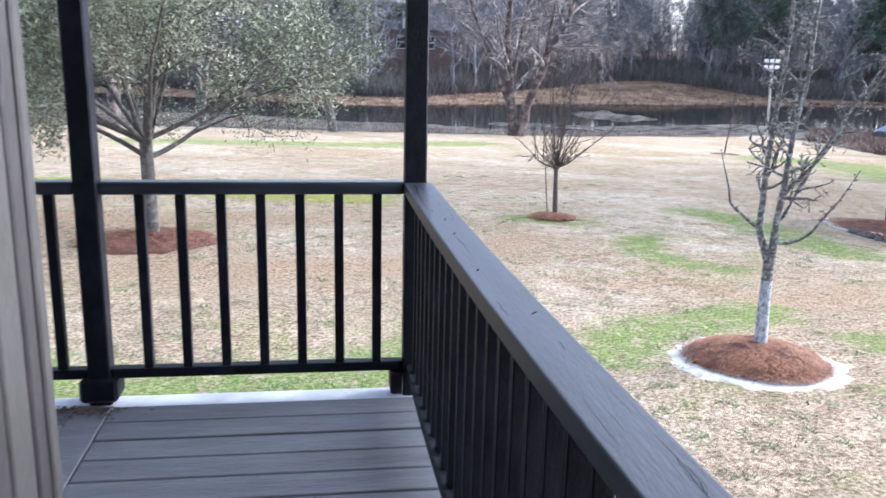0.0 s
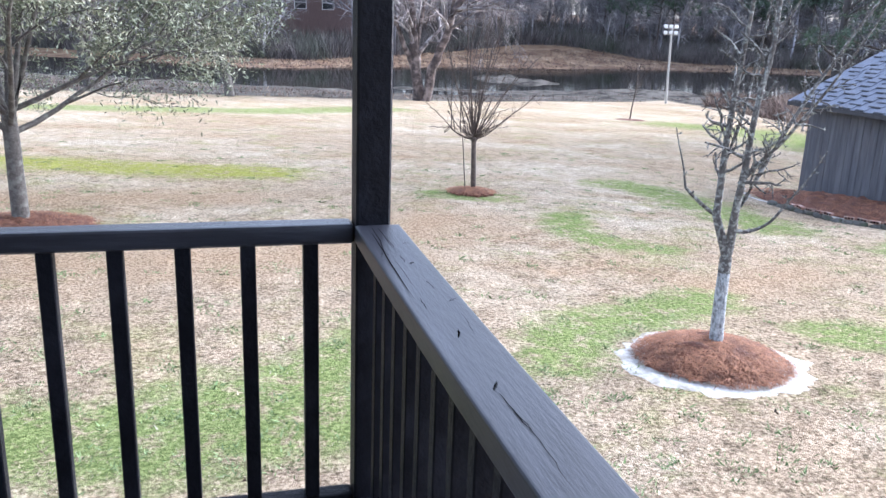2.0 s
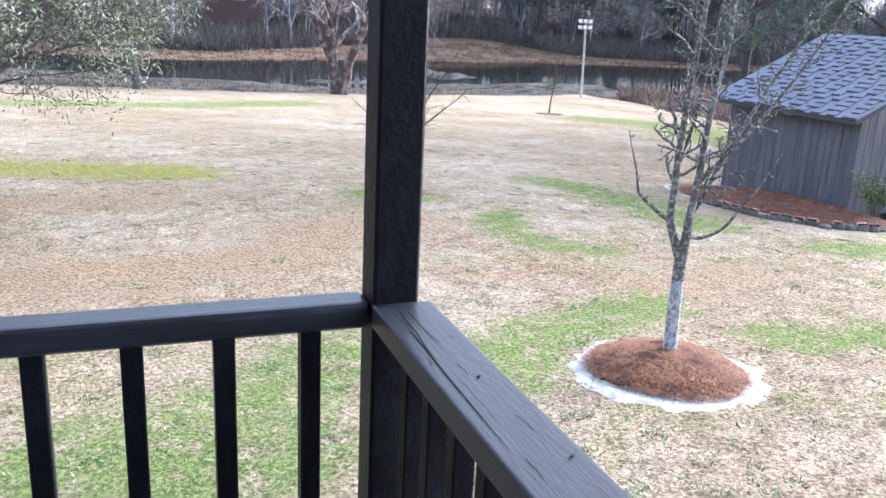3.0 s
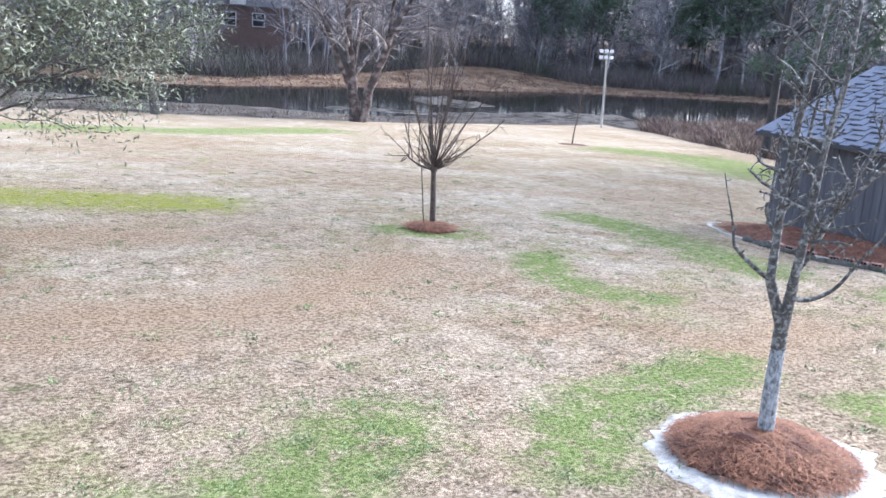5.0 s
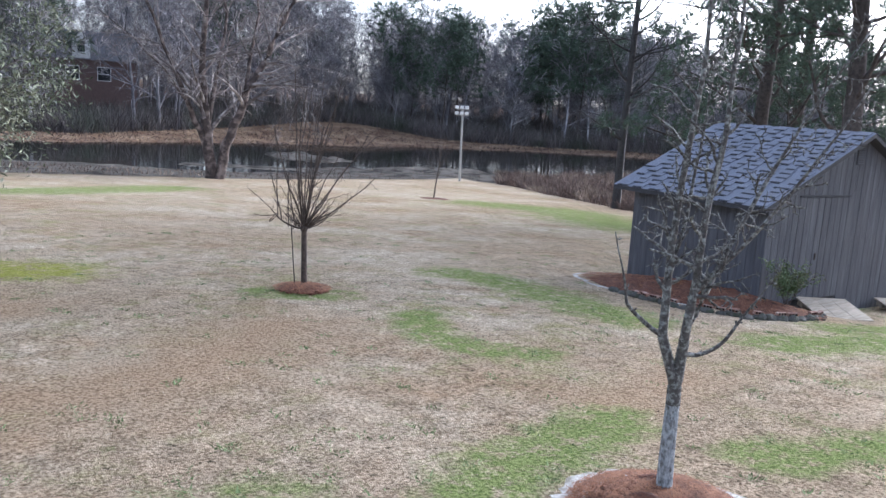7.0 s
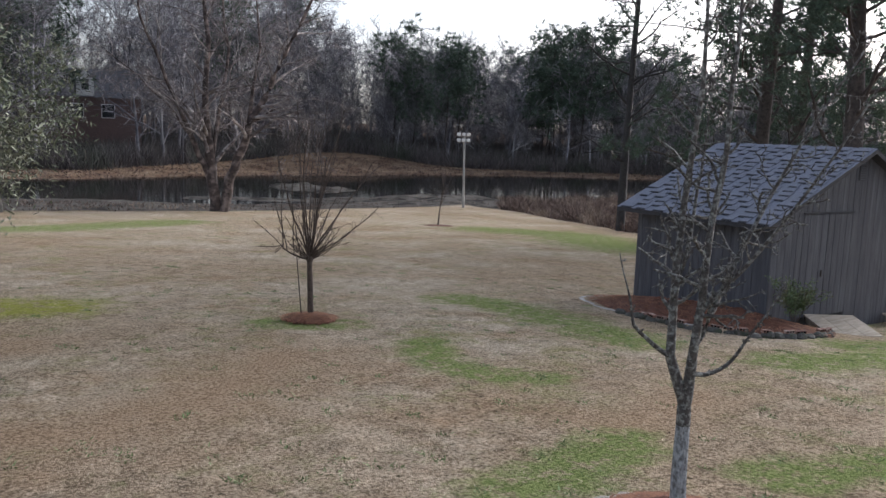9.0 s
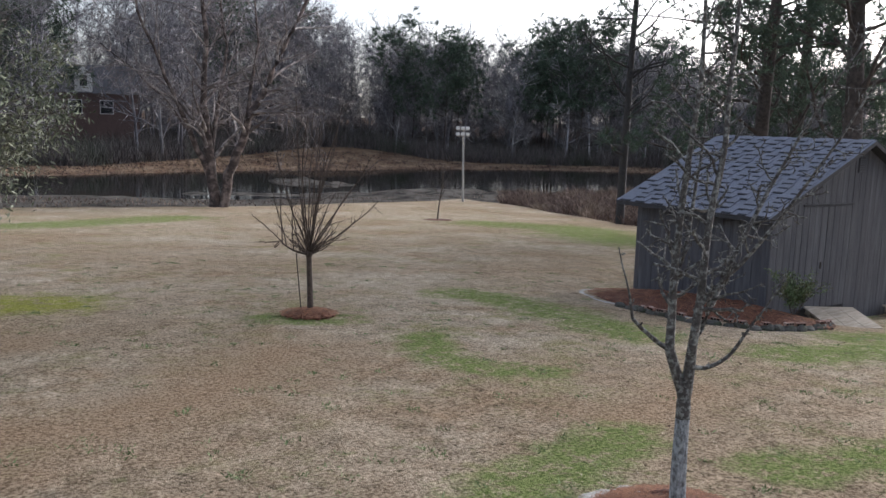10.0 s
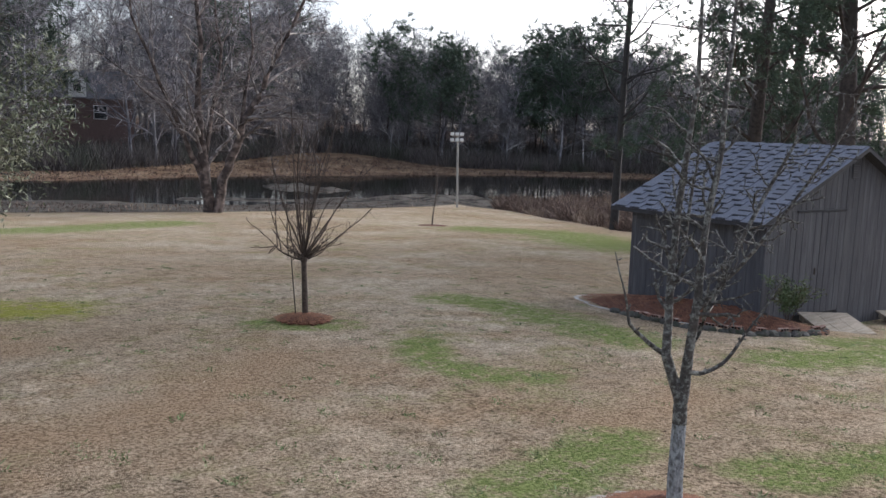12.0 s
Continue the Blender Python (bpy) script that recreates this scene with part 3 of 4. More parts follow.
for k in range(2):
    leaf = part("door", box_mesh("door", (DX + k * DW / 2 + 0.014, -0.004, S0 + 0.06), (DX + (k + 1) * DW / 2 - 0.014, 0.022, DT), M_SHED, 0.003), shed, "plank shed door, shut")
    for j in range(4):
        a = DX + k * DW / 2 + 0.012 + j * (DW / 2 - 0.02) / 4
        part("plank", box_mesh("plank", (a, -0.02 - 0.003 * (j % 2), S0 + 0.07), (a + (DW / 2 - 0.02) / 4 - 0.01, -0.005, DT - 0.004), M_SHED, 0.003), leaf)
    if k == 0:
        part("latch", box_mesh("latch", (DX + DW / 2 - 0.16, -0.055, S0 + 1.0), (DX + DW / 2 - 0.13, -0.02, S0 + 1.16), M_IRON, 0.008), leaf, "rusty iron hasp")
for a, e in ((DX - 0.2, DX), (DX + DW, DX + DW + 0.26)):
    part("jamb", board(a + 0.006, e - 0.006, -0.016, 0.018, S0 - 0.55, DT + 0.06, DT + 0.06, "x"), shed)
part("door_head", box_mesh("door_head", (DX - 0.03, -0.05, DT + 0.01), (DX + DW + 0.03, -0.012, DT + 0.05), M_SHEDTRIM, 0.006), shed, "dark rail over the doors")
vent = part("vent", box_mesh("vent", (SW - 0.17, -0.03, SR - 0.76), (SW + 0.09, -0.008, SR - 0.38), M_SHEDTRIM, 0.006), shed, "louvred gable vent")
for j in range(6):
    part("slat", box_mesh("slat", (SW - 0.15, -0.045, SR - 0.74 + j * 0.056), (SW + 0.07, -0.028, SR - 0.71 + j * 0.056), M_SHED, 0.003), vent)
part("corner_board", box_mesh("corner_board", (-0.022, -0.03, S0 - 0.55), (0.09, -0.008, SE - 0.03), M_SHED, 0.004), shed)

OV, OF = 0.5, 0.3
slope = (SR - SE) / SW
run = math.hypot(SW + OV, slope * (SW + OV))
tilt = math.atan(slope)
roof = part("roof", mesh_of("roof", [(SW + sx * (SW + OV), yy, SR - slope * (SW + OV) + dz) if sx else (SW, yy, SR + dz) for yy in (-OF, SL + OF) for sx in (-1, 0, 1) for dz in (-0.1, 0.0)],
     [(0, 1, 3, 2), (2, 3, 5, 4), (6, 8, 9, 7), (8, 10, 11, 9), (1, 7, 9, 3), (3, 9, 11, 5), (0, 2, 8, 6), (2, 4, 10, 8), (0, 6, 7, 1), (4, 5, 11, 10)], M_SHEDTRIM), shed, "low gable roof with dark fascia")
TAB = 0.305
EXPO = run / 18
courses = 18
WIDTHS = (0.22, 0.27, 0.32, 0.38)


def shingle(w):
    """A laminated tab: pale top, and along its lower, thick edge a dark band painted as its shadow."""
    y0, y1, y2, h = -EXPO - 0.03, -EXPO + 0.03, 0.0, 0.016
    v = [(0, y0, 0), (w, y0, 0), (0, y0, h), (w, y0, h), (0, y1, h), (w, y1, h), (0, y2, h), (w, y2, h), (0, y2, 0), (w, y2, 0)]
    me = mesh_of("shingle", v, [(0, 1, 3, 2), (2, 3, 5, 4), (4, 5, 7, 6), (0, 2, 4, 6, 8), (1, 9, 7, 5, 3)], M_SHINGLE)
    me.materials.append(M_SHINGLE_SHADE)
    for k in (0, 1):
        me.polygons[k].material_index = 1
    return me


tabs_me = [shingle(w) for w in WIDTHS]
under = box_mesh("course", (0.0, -OF, 0.0), (run, SL + OF, 0.006), M_SHINGLE, 0)
part("underlay", under, roof, "lower layer of shingles").matrix_local = Matrix.Translation((-OV, 0, SE - slope * OV + 0.002)) @ Matrix.Rotation(-tilt, 4, "Y")
far_tabs = []
for c in range(courses):
    yy = -OF + rng.uniform(0, 0.2)
    lift = Matrix.Translation((-OV, 0, SE - slope * OV + 0.008)) @ Matrix.Rotation(-tilt, 4, "Y")
    while yy < SL + OF - 0.2:
        k = int(rng.integers(0, 4))
        w = WIDTHS[k]
        if yy + w < SL + OF:
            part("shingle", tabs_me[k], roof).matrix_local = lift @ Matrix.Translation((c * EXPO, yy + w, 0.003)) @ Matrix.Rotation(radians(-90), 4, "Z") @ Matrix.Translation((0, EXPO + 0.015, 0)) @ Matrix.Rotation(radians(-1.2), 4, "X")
        yy += w + rng.uniform(0.15, 0.28)
    k = np.array([(0, 0), (1, 0), (1, 1), (0, 1)])
    far_tabs += [(np.array([(2 * SW + OV - math.cos(tilt) * (c * EXPO + (EXPO + 0.02) * a), -OF + j * TAB + bq * (TAB - 0.01), SE - slope * OV + 0.008 + math.sin(tilt) * (c * EXPO + (EXPO + 0.02) * a) + 0.006 * (1 - a)) for a, bq in k]), np.array([(0, 1, 2, 3)])) for j in range(int((SL + 2 * OF) / TAB))]
v, f = join(far_tabs)
part("far_shingles", fast_mesh("far_shingles", v, f, M_SHINGLE_J), roof)["kind"] = "stuff"
part("ridge_cap", mesh_of("ridge_cap", [(SW + a, yy, SR + z) for yy in (-OF - 0.01, SL + OF + 0.01) for a, z in ((-0.14, -0.05), (0, 0.022), (0.14, -0.05))], [(0, 1, 4, 3), (1, 2, 5, 4)], M_SHINGLE), roof, "ridge shingles")

# plank ramps before the shed's doors
for rx, ry, rt, rlen, wide, lab in ((16.4, 11.95, -27, 1.35, 1.2, "bare plank ramp leaning at the shed's doors"), (19.6, 12.35, -27, 0.9, 0.9, "short plank ramp at the shed wall")):
    r = thing("ramp", lab, "ramp", (rx, ry, float(lie(rx, ry)) + 0.13), rt)
    for j in range(3):
        w = wide / 3
        part("plank", box_mesh("plank", (-wide / 2 + j * w, -rlen / 2, -0.02), (-wide / 2 + (j + 1) * w - 0.003, rlen / 2, 0.02), M_PLANK, 0.005), r).rotation_euler = (radians(7.5), 0, 0)
    part("cleat", box_mesh("cleat", (-wide / 2 + 0.03, rlen / 2 - 0.35, -0.14), (wide / 2 - 0.03, rlen / 2 - 0.1, -0.022), M_PLANK, 0.005), r).rotation_euler = (radians(7.5), 0, 0)


# ---- beds ----
def bed(name, label, cx, cy, ax, ay, turn, high, material, seed, inner=0.0, rough=0.1):
    """A low lumpy mound, or a ring when inner is above 0, that follows the ground."""
    rng = np.random.default_rng(seed)
    na, nr = 72, 14
    ph = rng.uniform(0, 6.28, 5)
    a = np.linspace(0, 2 * np.pi, na, endpoint=False)
    edge = 1 + rough * (0.5 * np.sin(2 * a + ph[0]) + 0.5 * np.sin(3 * a + ph[1]) + 0.3 * np.sin(7 * a + ph[2]) + 0.3 * np.sin(13 * a + ph[3]) + rng.normal(0, 0.35, na))
    t = np.linspace(inner, 1, nr)
    R = t[:, None] * edge[None]
    c, s = math.cos(radians(turn)), math.sin(radians(turn))
    lx, ly = R * ax * np.cos(a), R * ay * np.sin(a)
    x, y = cx + c * lx - s * ly, cy + s * lx + c * ly
    lump = 0.25 * np.sin(x * 9 + ph[4]) * np.sin(y * 11) + 0.2 * np.sin(x * 23 + y * 17)
    z = lie(x, y) + high * (1 - t[:, None] ** 2.2) * (1 + lump) + (0.028 if inner == 0 else 0.016) * (1 - t[:, None] ** 8) - (0.02 if inner == 0 else 0.006) * (t[:, None] ** 8)
    v = np.stack([x, y, z], -1).reshape(-1, 3)
    i, j = np.meshgrid(np.arange(nr - 1), np.arange(na), indexing="ij")
    f = np.stack([i * na + j, (i + 1) * na + j, (i + 1) * na + (j + 1) % na, i * na + (j + 1) % na], -1).reshape(-1, 4)
    me = fast_mesh(name, v, f, material)
    me.shade_smooth()
    return tagged(new(name, me), label, "mulch bed" if inner == 0 else "sand ring")


def straw(name, label, cx, cy, ax, ay, turn, high, count, seed, long=0.16):
    """Loose pine needles on a mound."""
    rng = np.random.default_rng(seed)
    r, a = np.sqrt(rng.uniform(0, 1, count)) * 1.05, rng.uniform(0, 2 * np.pi, count)
    c, s = math.cos(radians(turn)), math.sin(radians(turn))
    lx, ly = r * ax * np.cos(a), r * ay * np.sin(a)
    x, y = cx + c * lx - s * ly, cy + s * lx + c * ly
    z = lie(x, y) + high * np.clip(1 - r ** 2.2, 0, 1) + 0.034 + rng.uniform(0, 0.025, count)
    d = rng.uniform(0, np.pi, count)
    L, w = rng.uniform(0.5, 1.2, count) * long / 2, rng.uniform(0.002, 0.0045, count)
    dx, dy, dz = np.cos(d) * L, np.sin(d) * L, rng.normal(0, 0.14, count) * L
    nx, ny = -np.sin(d) * w, np.cos(d) * w
    v = np.stack([np.stack([x - dx - nx, y - dy - ny, z - dz], -1), np.stack([x - dx + nx, y - dy + ny, z - dz], -1),
                  np.stack([x + nx, y + ny, z + 0.012], -1), np.stack([x + dx, y + dy, z + dz], -1), np.stack([x - nx, y - ny, z + 0.012], -1)], 1).reshape(-1, 3)
    k = np.arange(count)[:, None] * 5
    tri = np.concatenate([np.concatenate([k + [0, 4, 1], k + [4, 2, 1]]), k + [4, 3, 2]])
    tagged(new(name, fast_mesh(name, v, tri, M_STRAW)), label, "pine straw", kind="stuff")


PX, PY = 4.61, 5.1
bed("sand_ring", "white sand ring round the young pear tree's mulch", 4.5, 5.0, 1.0, 0.95, -28, 0.004, M_SAND, 3, 0.45, 0.075)
bed("mulch_bed", "pine straw mound round the young pear tree", 4.52, 5.04, 0.75, 0.7, -28, 0.16, M_MULCH, 4)
straw("pine_straw", "red-brown loose pine straw on the mound", 4.52, 5.04, 0.76, 0.71, -28, 0.16, 6500, 5)
bed("mulch_bed", "pine straw round the pruned bare tree", 4.87, 15.1, 0.47, 0.5, -28, 0.06, M_MULCH, 6, 0.0, 0.2)
straw("pine_straw", "red-brown loose pine straw on the bed", 4.87, 15.1, 0.52, 0.55, -28, 0.06, 2000, 7)
bed("mulch_bed", "pine straw under the evergreen oak", -3.5, 11.7, 1.25, 1.1, 0, 0.12, M_MULCH, 9)
straw("pine_straw", "red-brown loose pine straw under the oak", -3.5, 11.7, 1.2, 1.05, 0, 0.12, 3000, 10)
bed("mulch_bed", "small mulch ring round the far sapling", 23.9, 45.0, 0.9, 0.9, 0, 0.05, M_MULCH, 11)
bed("mulch_bed", "pine straw bed along the shed's wall", 13.85, 13.75, 1.55, 2.95, 14, 0.26, M_MULCH, 12, 0.0, 0.05)
straw("pine_straw", "red-brown loose pine straw along the shed", 13.85, 13.75, 1.5, 2.85, 14, 0.26, 12000, 13)

bed("sand_edge", "thin pale sand edge of the shed's mulch bed", 13.68, 14.0, 1.62, 2.98, 14, 0.012, M_SAND, 15, 0.92, 0.05)

# brick edging along the bed before the shed: cored bricks laid flat on stones
BM = bmesh.new()
bmesh.ops.create_cube(BM, size=1.0)
for vv in BM.verts:
    vv.co = Vector((vv.co.x * 0.2, vv.co.y * 0.09, vv.co.z * 0.06))
bmesh.ops.bevel(BM, geom=list(BM.edges), offset=0.005, segments=1, affect="EDGES")
# Core holes are flat dark patches: the shade inside is put into the colour.
for cx in (-0.06, 0.0, 0.06):
    for sy in (-1, 1):
        ring = [BM.verts.new((cx + a * 0.021, sy * 0.0465, b_ * 0.018)) for a, b_ in ((-1, -1), (1, -1), (1, 1), (-1, 1))]
        BM.faces.new(ring if sy < 0 else ring[::-1]).material_index = 1
brick_me = bpy.data.meshes.new("brick")
BM.to_mesh(brick_me)
BM.free()
brick_me.materials.append(M_BRICK)
brick_me.materials.append(M_CRACK_HOLE)
stone_me = bpy.data.meshes.new("stone")
BM = bmesh.new()
bmesh.ops.create_icosphere(BM, subdivisions=2, radius=1.0)
for vv in BM.verts:
    k = 1 + 0.16 * noise.noise(vv.co * 1.7)
    vv.co = Vector((vv.co.x * 0.17 * k, vv.co.y * 0.12 * k, vv.co.z * 0.1 * k))
BM.to_mesh(stone_me)
BM.free()
stone_me.materials.append(M_STONE)
edging = thing("bed_edging", "stone and brick edging along the shed's mulch bed", "edging")
rng = np.random.default_rng(8)
line = [(12.54, 16.43), (12.04, 14.94), (11.88, 13.4), (12.1, 12.08), (12.7, 11.26), (13.69, 10.93), (14.57, 11.04), (15.18, 11.37)]
cum = [0]
for p, q in zip(line, line[1:]):
    cum.append(cum[-1] + math.dist(p, q))
d = 0.0
while d < cum[-1]:
    k = max(i for i in range(len(line) - 1) if cum[i] <= d)
    t = (d - cum[k]) / (cum[k + 1] - cum[k])
    x, y = line[k][0] + t * (line[k + 1][0] - line[k][0]), line[k][1] + t * (line[k + 1][1] - line[k][1])
    ang = math.degrees(math.atan2(line[k + 1][1] - line[k][1], line[k + 1][0] - line[k][0]))
    z = float(lie(x, y))
    if d > 2.0:
        part("stone", stone_me, edging).matrix_local = pose(x + rng.uniform(-0.05, 0.05), y + rng.uniform(-0.05, 0.05), z + rng.uniform(-0.02, 0.04), rng.uniform(-20, 20), rng.uniform(-20, 20), ang + rng.uniform(-40, 40))
    if d > 2.9 and rng.random() < 0.8:
        part("brick", brick_me, edging).matrix_local = pose(x, y, z + 0.12 + rng.uniform(-0.01, 0.015), rng.uniform(-8, 8), rng.uniform(-7, 7), ang + rng.uniform(-14, 14))
    d += 0.25

# ---- trees ----
def slivers(limbs, wide):
    """Fine twigs: one thin triangle for each stretch, from root to tip."""
    a, e = np.concatenate([p[:-1] for lv, p, r in limbs]), np.concatenate([p[1:] for lv, p, r in limbs])
    s = np.cross(e - a, np.random.default_rng(1).normal(0, 1, a.shape))
    s *= wide / (np.linalg.norm(s, axis=1)[:, None] + 1e-9)
    v = np.stack([a - s, a + s, e + (e - a) * 0.25], 1).reshape(-1, 3)
    return v, np.arange(len(v)).reshape(-1, 3)


def three(v, f):
    """Four-cornered faces as triangles."""
    return v, np.concatenate([f[:, [0, 1, 2]], f[:, [0, 2, 3]]])


def tree(name, label, at, limbs, sides, material, turn=0, trunk_cut=None, trunk_material=None, group="", twigs=9):
    """A tree of limbs: its trunk and main limbs one mesh, its branches another."""
    t = thing(name, label, "tree", at, turn, group)
    v, f = tubes([k for k in limbs if k[0] == 0], sides)
    me = fast_mesh("trunk", v, f, trunk_material or material)
    me.shade_smooth()
    part("trunk", me, t)
    rest = [k for k in limbs if k[0] > 0]
    if rest:
        fine = [k for k in rest if k[0] >= twigs]
        v, f = three(*tubes([k for k in rest if k[0] < twigs], sides))
        if fine:
            v, f = join([(v, f), slivers([k for k in fine if k[0] == twigs], 0.012), slivers([k for k in fine if k[0] > twigs] or fine[:1], 0.009)])
        me = fast_mesh("crown", v, f, material)
        me.shade_smooth()
        part("crown", me, t, "bare branches")["kind"] = "stuff"
    return t


def leaf_cards(rng, spots, size, slim, spread, droop=0.0):
    """Small pointed leaves round the given spots."""
    c = len(spots)
    p = spots + rng.normal(0, spread, (c, 3))
    d = rng.normal(0, 1, (c, 3))
    d[:, 2] -= droop
    d /= np.linalg.norm(d, axis=1)[:, None]
    s = np.cross(d, rng.normal(0, 1, (c, 3)))
    s /= np.linalg.norm(s, axis=1)[:, None]
    L = size * rng.uniform(0.6, 1.3, (c, 1))
    v = np.stack([p, p + d * L * 0.5 + s * L * slim, p + d * L, p + d * L * 0.5 - s * L * slim], 1).reshape(-1, 3)
    return v, np.arange(c * 4).reshape(-1, 4)


def along(rng, limbs, level, count):
    """Spots along the limbs of a level and finer."""
    use = [k for k in limbs if k[0] >= level]
    pick = rng.integers(0, len(use), count)
    out = np.empty((count, 3))
    for i, k in enumerate(pick):
        pts = use[k][1]
        j = rng.integers(0, len(pts) - 1)
        out[i] = pts[j] + (pts[j + 1] - pts[j]) * rng.random()
    return out


# young pear: whitewashed trunk, fork, upright limbs with short spurs
rng = np.random.default_rng(41)
limbs = []
z0 = float(lie(PX, PY)) + 0.1
low = limb(rng, (0, 0, -0.15), (-0.03, 0.03, 1), 1.0, 0.078, 0.06, 8, 0.015, 0.02)
hi = limb(rng, low[0][-1], (0.02, 0.02, 1), 0.16, 0.062, 0.06, 3, 0.01, 0.02)
top = hi[0][-1]
SPUR = [(6, 60, 0.16, 0.05, 0.01, 12, 0.12, 0.25), (4, 62, 0.45, 0.2, 0.06, 6, 0.2, 0.45), (2, 55, 0.45, 0.2, 0.05, 3, 0.3, 0.6), (0, 0, 0, 0.1, 0.0, 2, 0, 0.6)]
right, fwd = np.array([0.876, -0.482, 0]), np.array([0.482, 0.876, 0])


def pear_limb(start, way, length, r, kids, up=0.02, end=0.25):
    plan = [(int(kids * 0.9), 62, 0.13, 0.045, up, 14, 0.08, end)] + SPUR[1:]
    grow(rng, limbs, start, way, length, r, 0, plan)


up3 = np.array([0, 0, 1.0])
pear_limb(top, -0.2 * right + up3, 0.45, 0.05, 0, 0.02, 0.84)
a = limbs[-1][1][-1]
pear_limb(a, -0.02 * right + up3 + 0.1 * fwd, 3.5, 0.04, 32)
pear_limb(a, -0.9 * right + 0.35 * up3, 0.42, 0.024, 3, 0.02, 0.6)
e = limbs[[i for i, k in enumerate(limbs) if k[0] == 0][-1]][1][-1]
pear_limb(e, -0.35 * right + up3, 0.62, 0.014, 3, 0.06)
pear_limb(top, 0.22 * right + up3, 0.42, 0.052, 0, 0.02, 0.84)
c0 = limbs[-1][1][-1]
pear_limb(c0, 0.1 * right + up3 - 0.05 * fwd, 3.5, 0.04, 32)
pear_limb(c0, 0.4 * right + up3 + 0.2 * fwd, 3.1, 0.028, 26, 0.02)
pear_limb(c0 + up3 * 0.35, 0.75 * right + up3 - 0.3 * fwd, 2.4, 0.022, 20, 0.02)
pear_limb(a + up3 * 0.5, 0.35 * right + up3 + 0.4 * fwd, 1.9, 0.022, 14, 0.03)
pear_limb(c0 - up3 * 0.12, 1.0 * right - 0.25 * up3, 0.4, 0.024, 3, 0.07, 0.6)
e = limbs[[i for i, k in enumerate(limbs) if k[0] == 0][-1]][1][-1]
pear_limb(e, 0.6 * right + 0.7 * up3, 0.85, 0.016, 8, 0.05)
limbs = [(lv, p, np.maximum(r, 0.0042)) for lv, p, r in limbs]
pear = tree("pear_tree", "bare young pear tree with a whitewashed trunk and spurred upright limbs", (PX, PY, z0), limbs, (8, 5, 4, 3), M_PEAR)
v, f = tubes([(0, *low)], (12,))
me = fast_mesh("whitewashed_trunk", v, f, M_LIME)
me.shade_smooth()
part("whitewashed_trunk", me, pear, "whitewashed lower trunk")
v, f = tubes([(0, *hi)], (12,))
me = fast_mesh("upper_trunk", v, f, M_PEAR)
me.shade_smooth()
part("upper_trunk", me, pear)

# pruned tree with a knuckle of old cuts and long whips
rng = np.random.default_rng(12)
CX, CY = 4.98, 15.3
z0 = float(lie(CX, CY)) + 0.05
limbs = [(0, *limb(rng, (0, 0, -0.15), (-0.03, 0, 1), 1.25, 0.062, 0.05, 8, 0.012, 0))]
top = limbs[0][1][-1]
limbs.append((0, top + np.array([[0, 0, -0.05], [0, 0, 0.02], [0, 0, 0.07]]), np.array([0.055, 0.085, 0.03])))
WHIP = [(7, 48, 0.2, 0.065, 0.03, 12, 0.12, 0.55), (3, 55, 0.5, 0.18, 0.04, 5, 0.2, 0.5), (0, 0, 0, 0.1, 0.02, 3, 0, 0.5)]
across, ahead, up1 = np.array([0.876, -0.482, 0]), np.array([0.482, 0.876, 0]), np.array([0, 0, 1.0])


def whip(start, way, length, r):
    k = []
    grow(rng, k, start, way, length, r, 0, WHIP)
    limbs.extend((lv + 1, p, rr) for lv, p, rr in k)
    return k[0][1]


for i in range(17):
    whip(top, across * rng.normal(0.02, 0.24) + ahead * rng.normal(0, 0.25) + up1, rng.uniform(1.6, 3.3), rng.uniform(0.011, 0.015))
for i in range(18):
    whip(top, across * rng.normal(0.0, 0.8) + ahead * rng.normal(0, 0.8) + up1 * 0.8, rng.uniform(0.5, 1.05), rng.uniform(0.006, 0.011))
for i in range(14):
    whip(top + up1 * 0.03, across * rng.normal(0.0, 0.7) + ahead * rng.normal(0, 0.7) + up1 * rng.uniform(0.2, 1), rng.uniform(0.2, 0.5), 0.012)
arm = whip(top, -across + 0.22 * up1, 0.62, 0.024)
for k in (3, 6, 9, 11):
    whip(arm[k], -0.1 * across + up1 + ahead * rng.normal(0, 0.15), rng.uniform(0.9, 2.3), 0.011)
whip(arm[-1], -across + 0.9 * up1, 0.75, 0.009)
whip(arm[-1], -across - 0.05 * up1, 0.45, 0.009)
turns = np.linspace(0, 5.2, 14)
limbs.append((1, arm[-1] + across * (-0.06 + 0.07 * np.cos(turns))[:, None] + up1 * (-0.07 - 0.07 * np.sin(turns - 1.2))[:, None], np.full(14, 0.008)))
whip(top, across + 0.62 * up1, 1.15, 0.013)
whip(top, across + 0.34 * up1 + 0.3 * ahead, 1.7, 0.013)
whip(top, 0.85 * across + 0.15 * up1 - 0.3 * ahead, 0.8, 0.01)
tree("pruned_tree", "pruned bare tree with a knotted head of long whips", (CX, CY, z0), limbs, (10, 5, 4, 3), M_CRAPE)
stake = thing("tree_stake", "thin wooden stake leaning beside the pruned tree", "stake", (CX - 0.16, CY + 0.05, float(lie(CX, CY))))
v, f = tube(*limb(rng, (0, 0, -0.1), (-0.1, 0.0, 1), 1.35, 0.012, 0.009, 4, 0.01, 0), 6)
part("rod", fast_mesh("rod", v, f, M_CRAPE), stake)

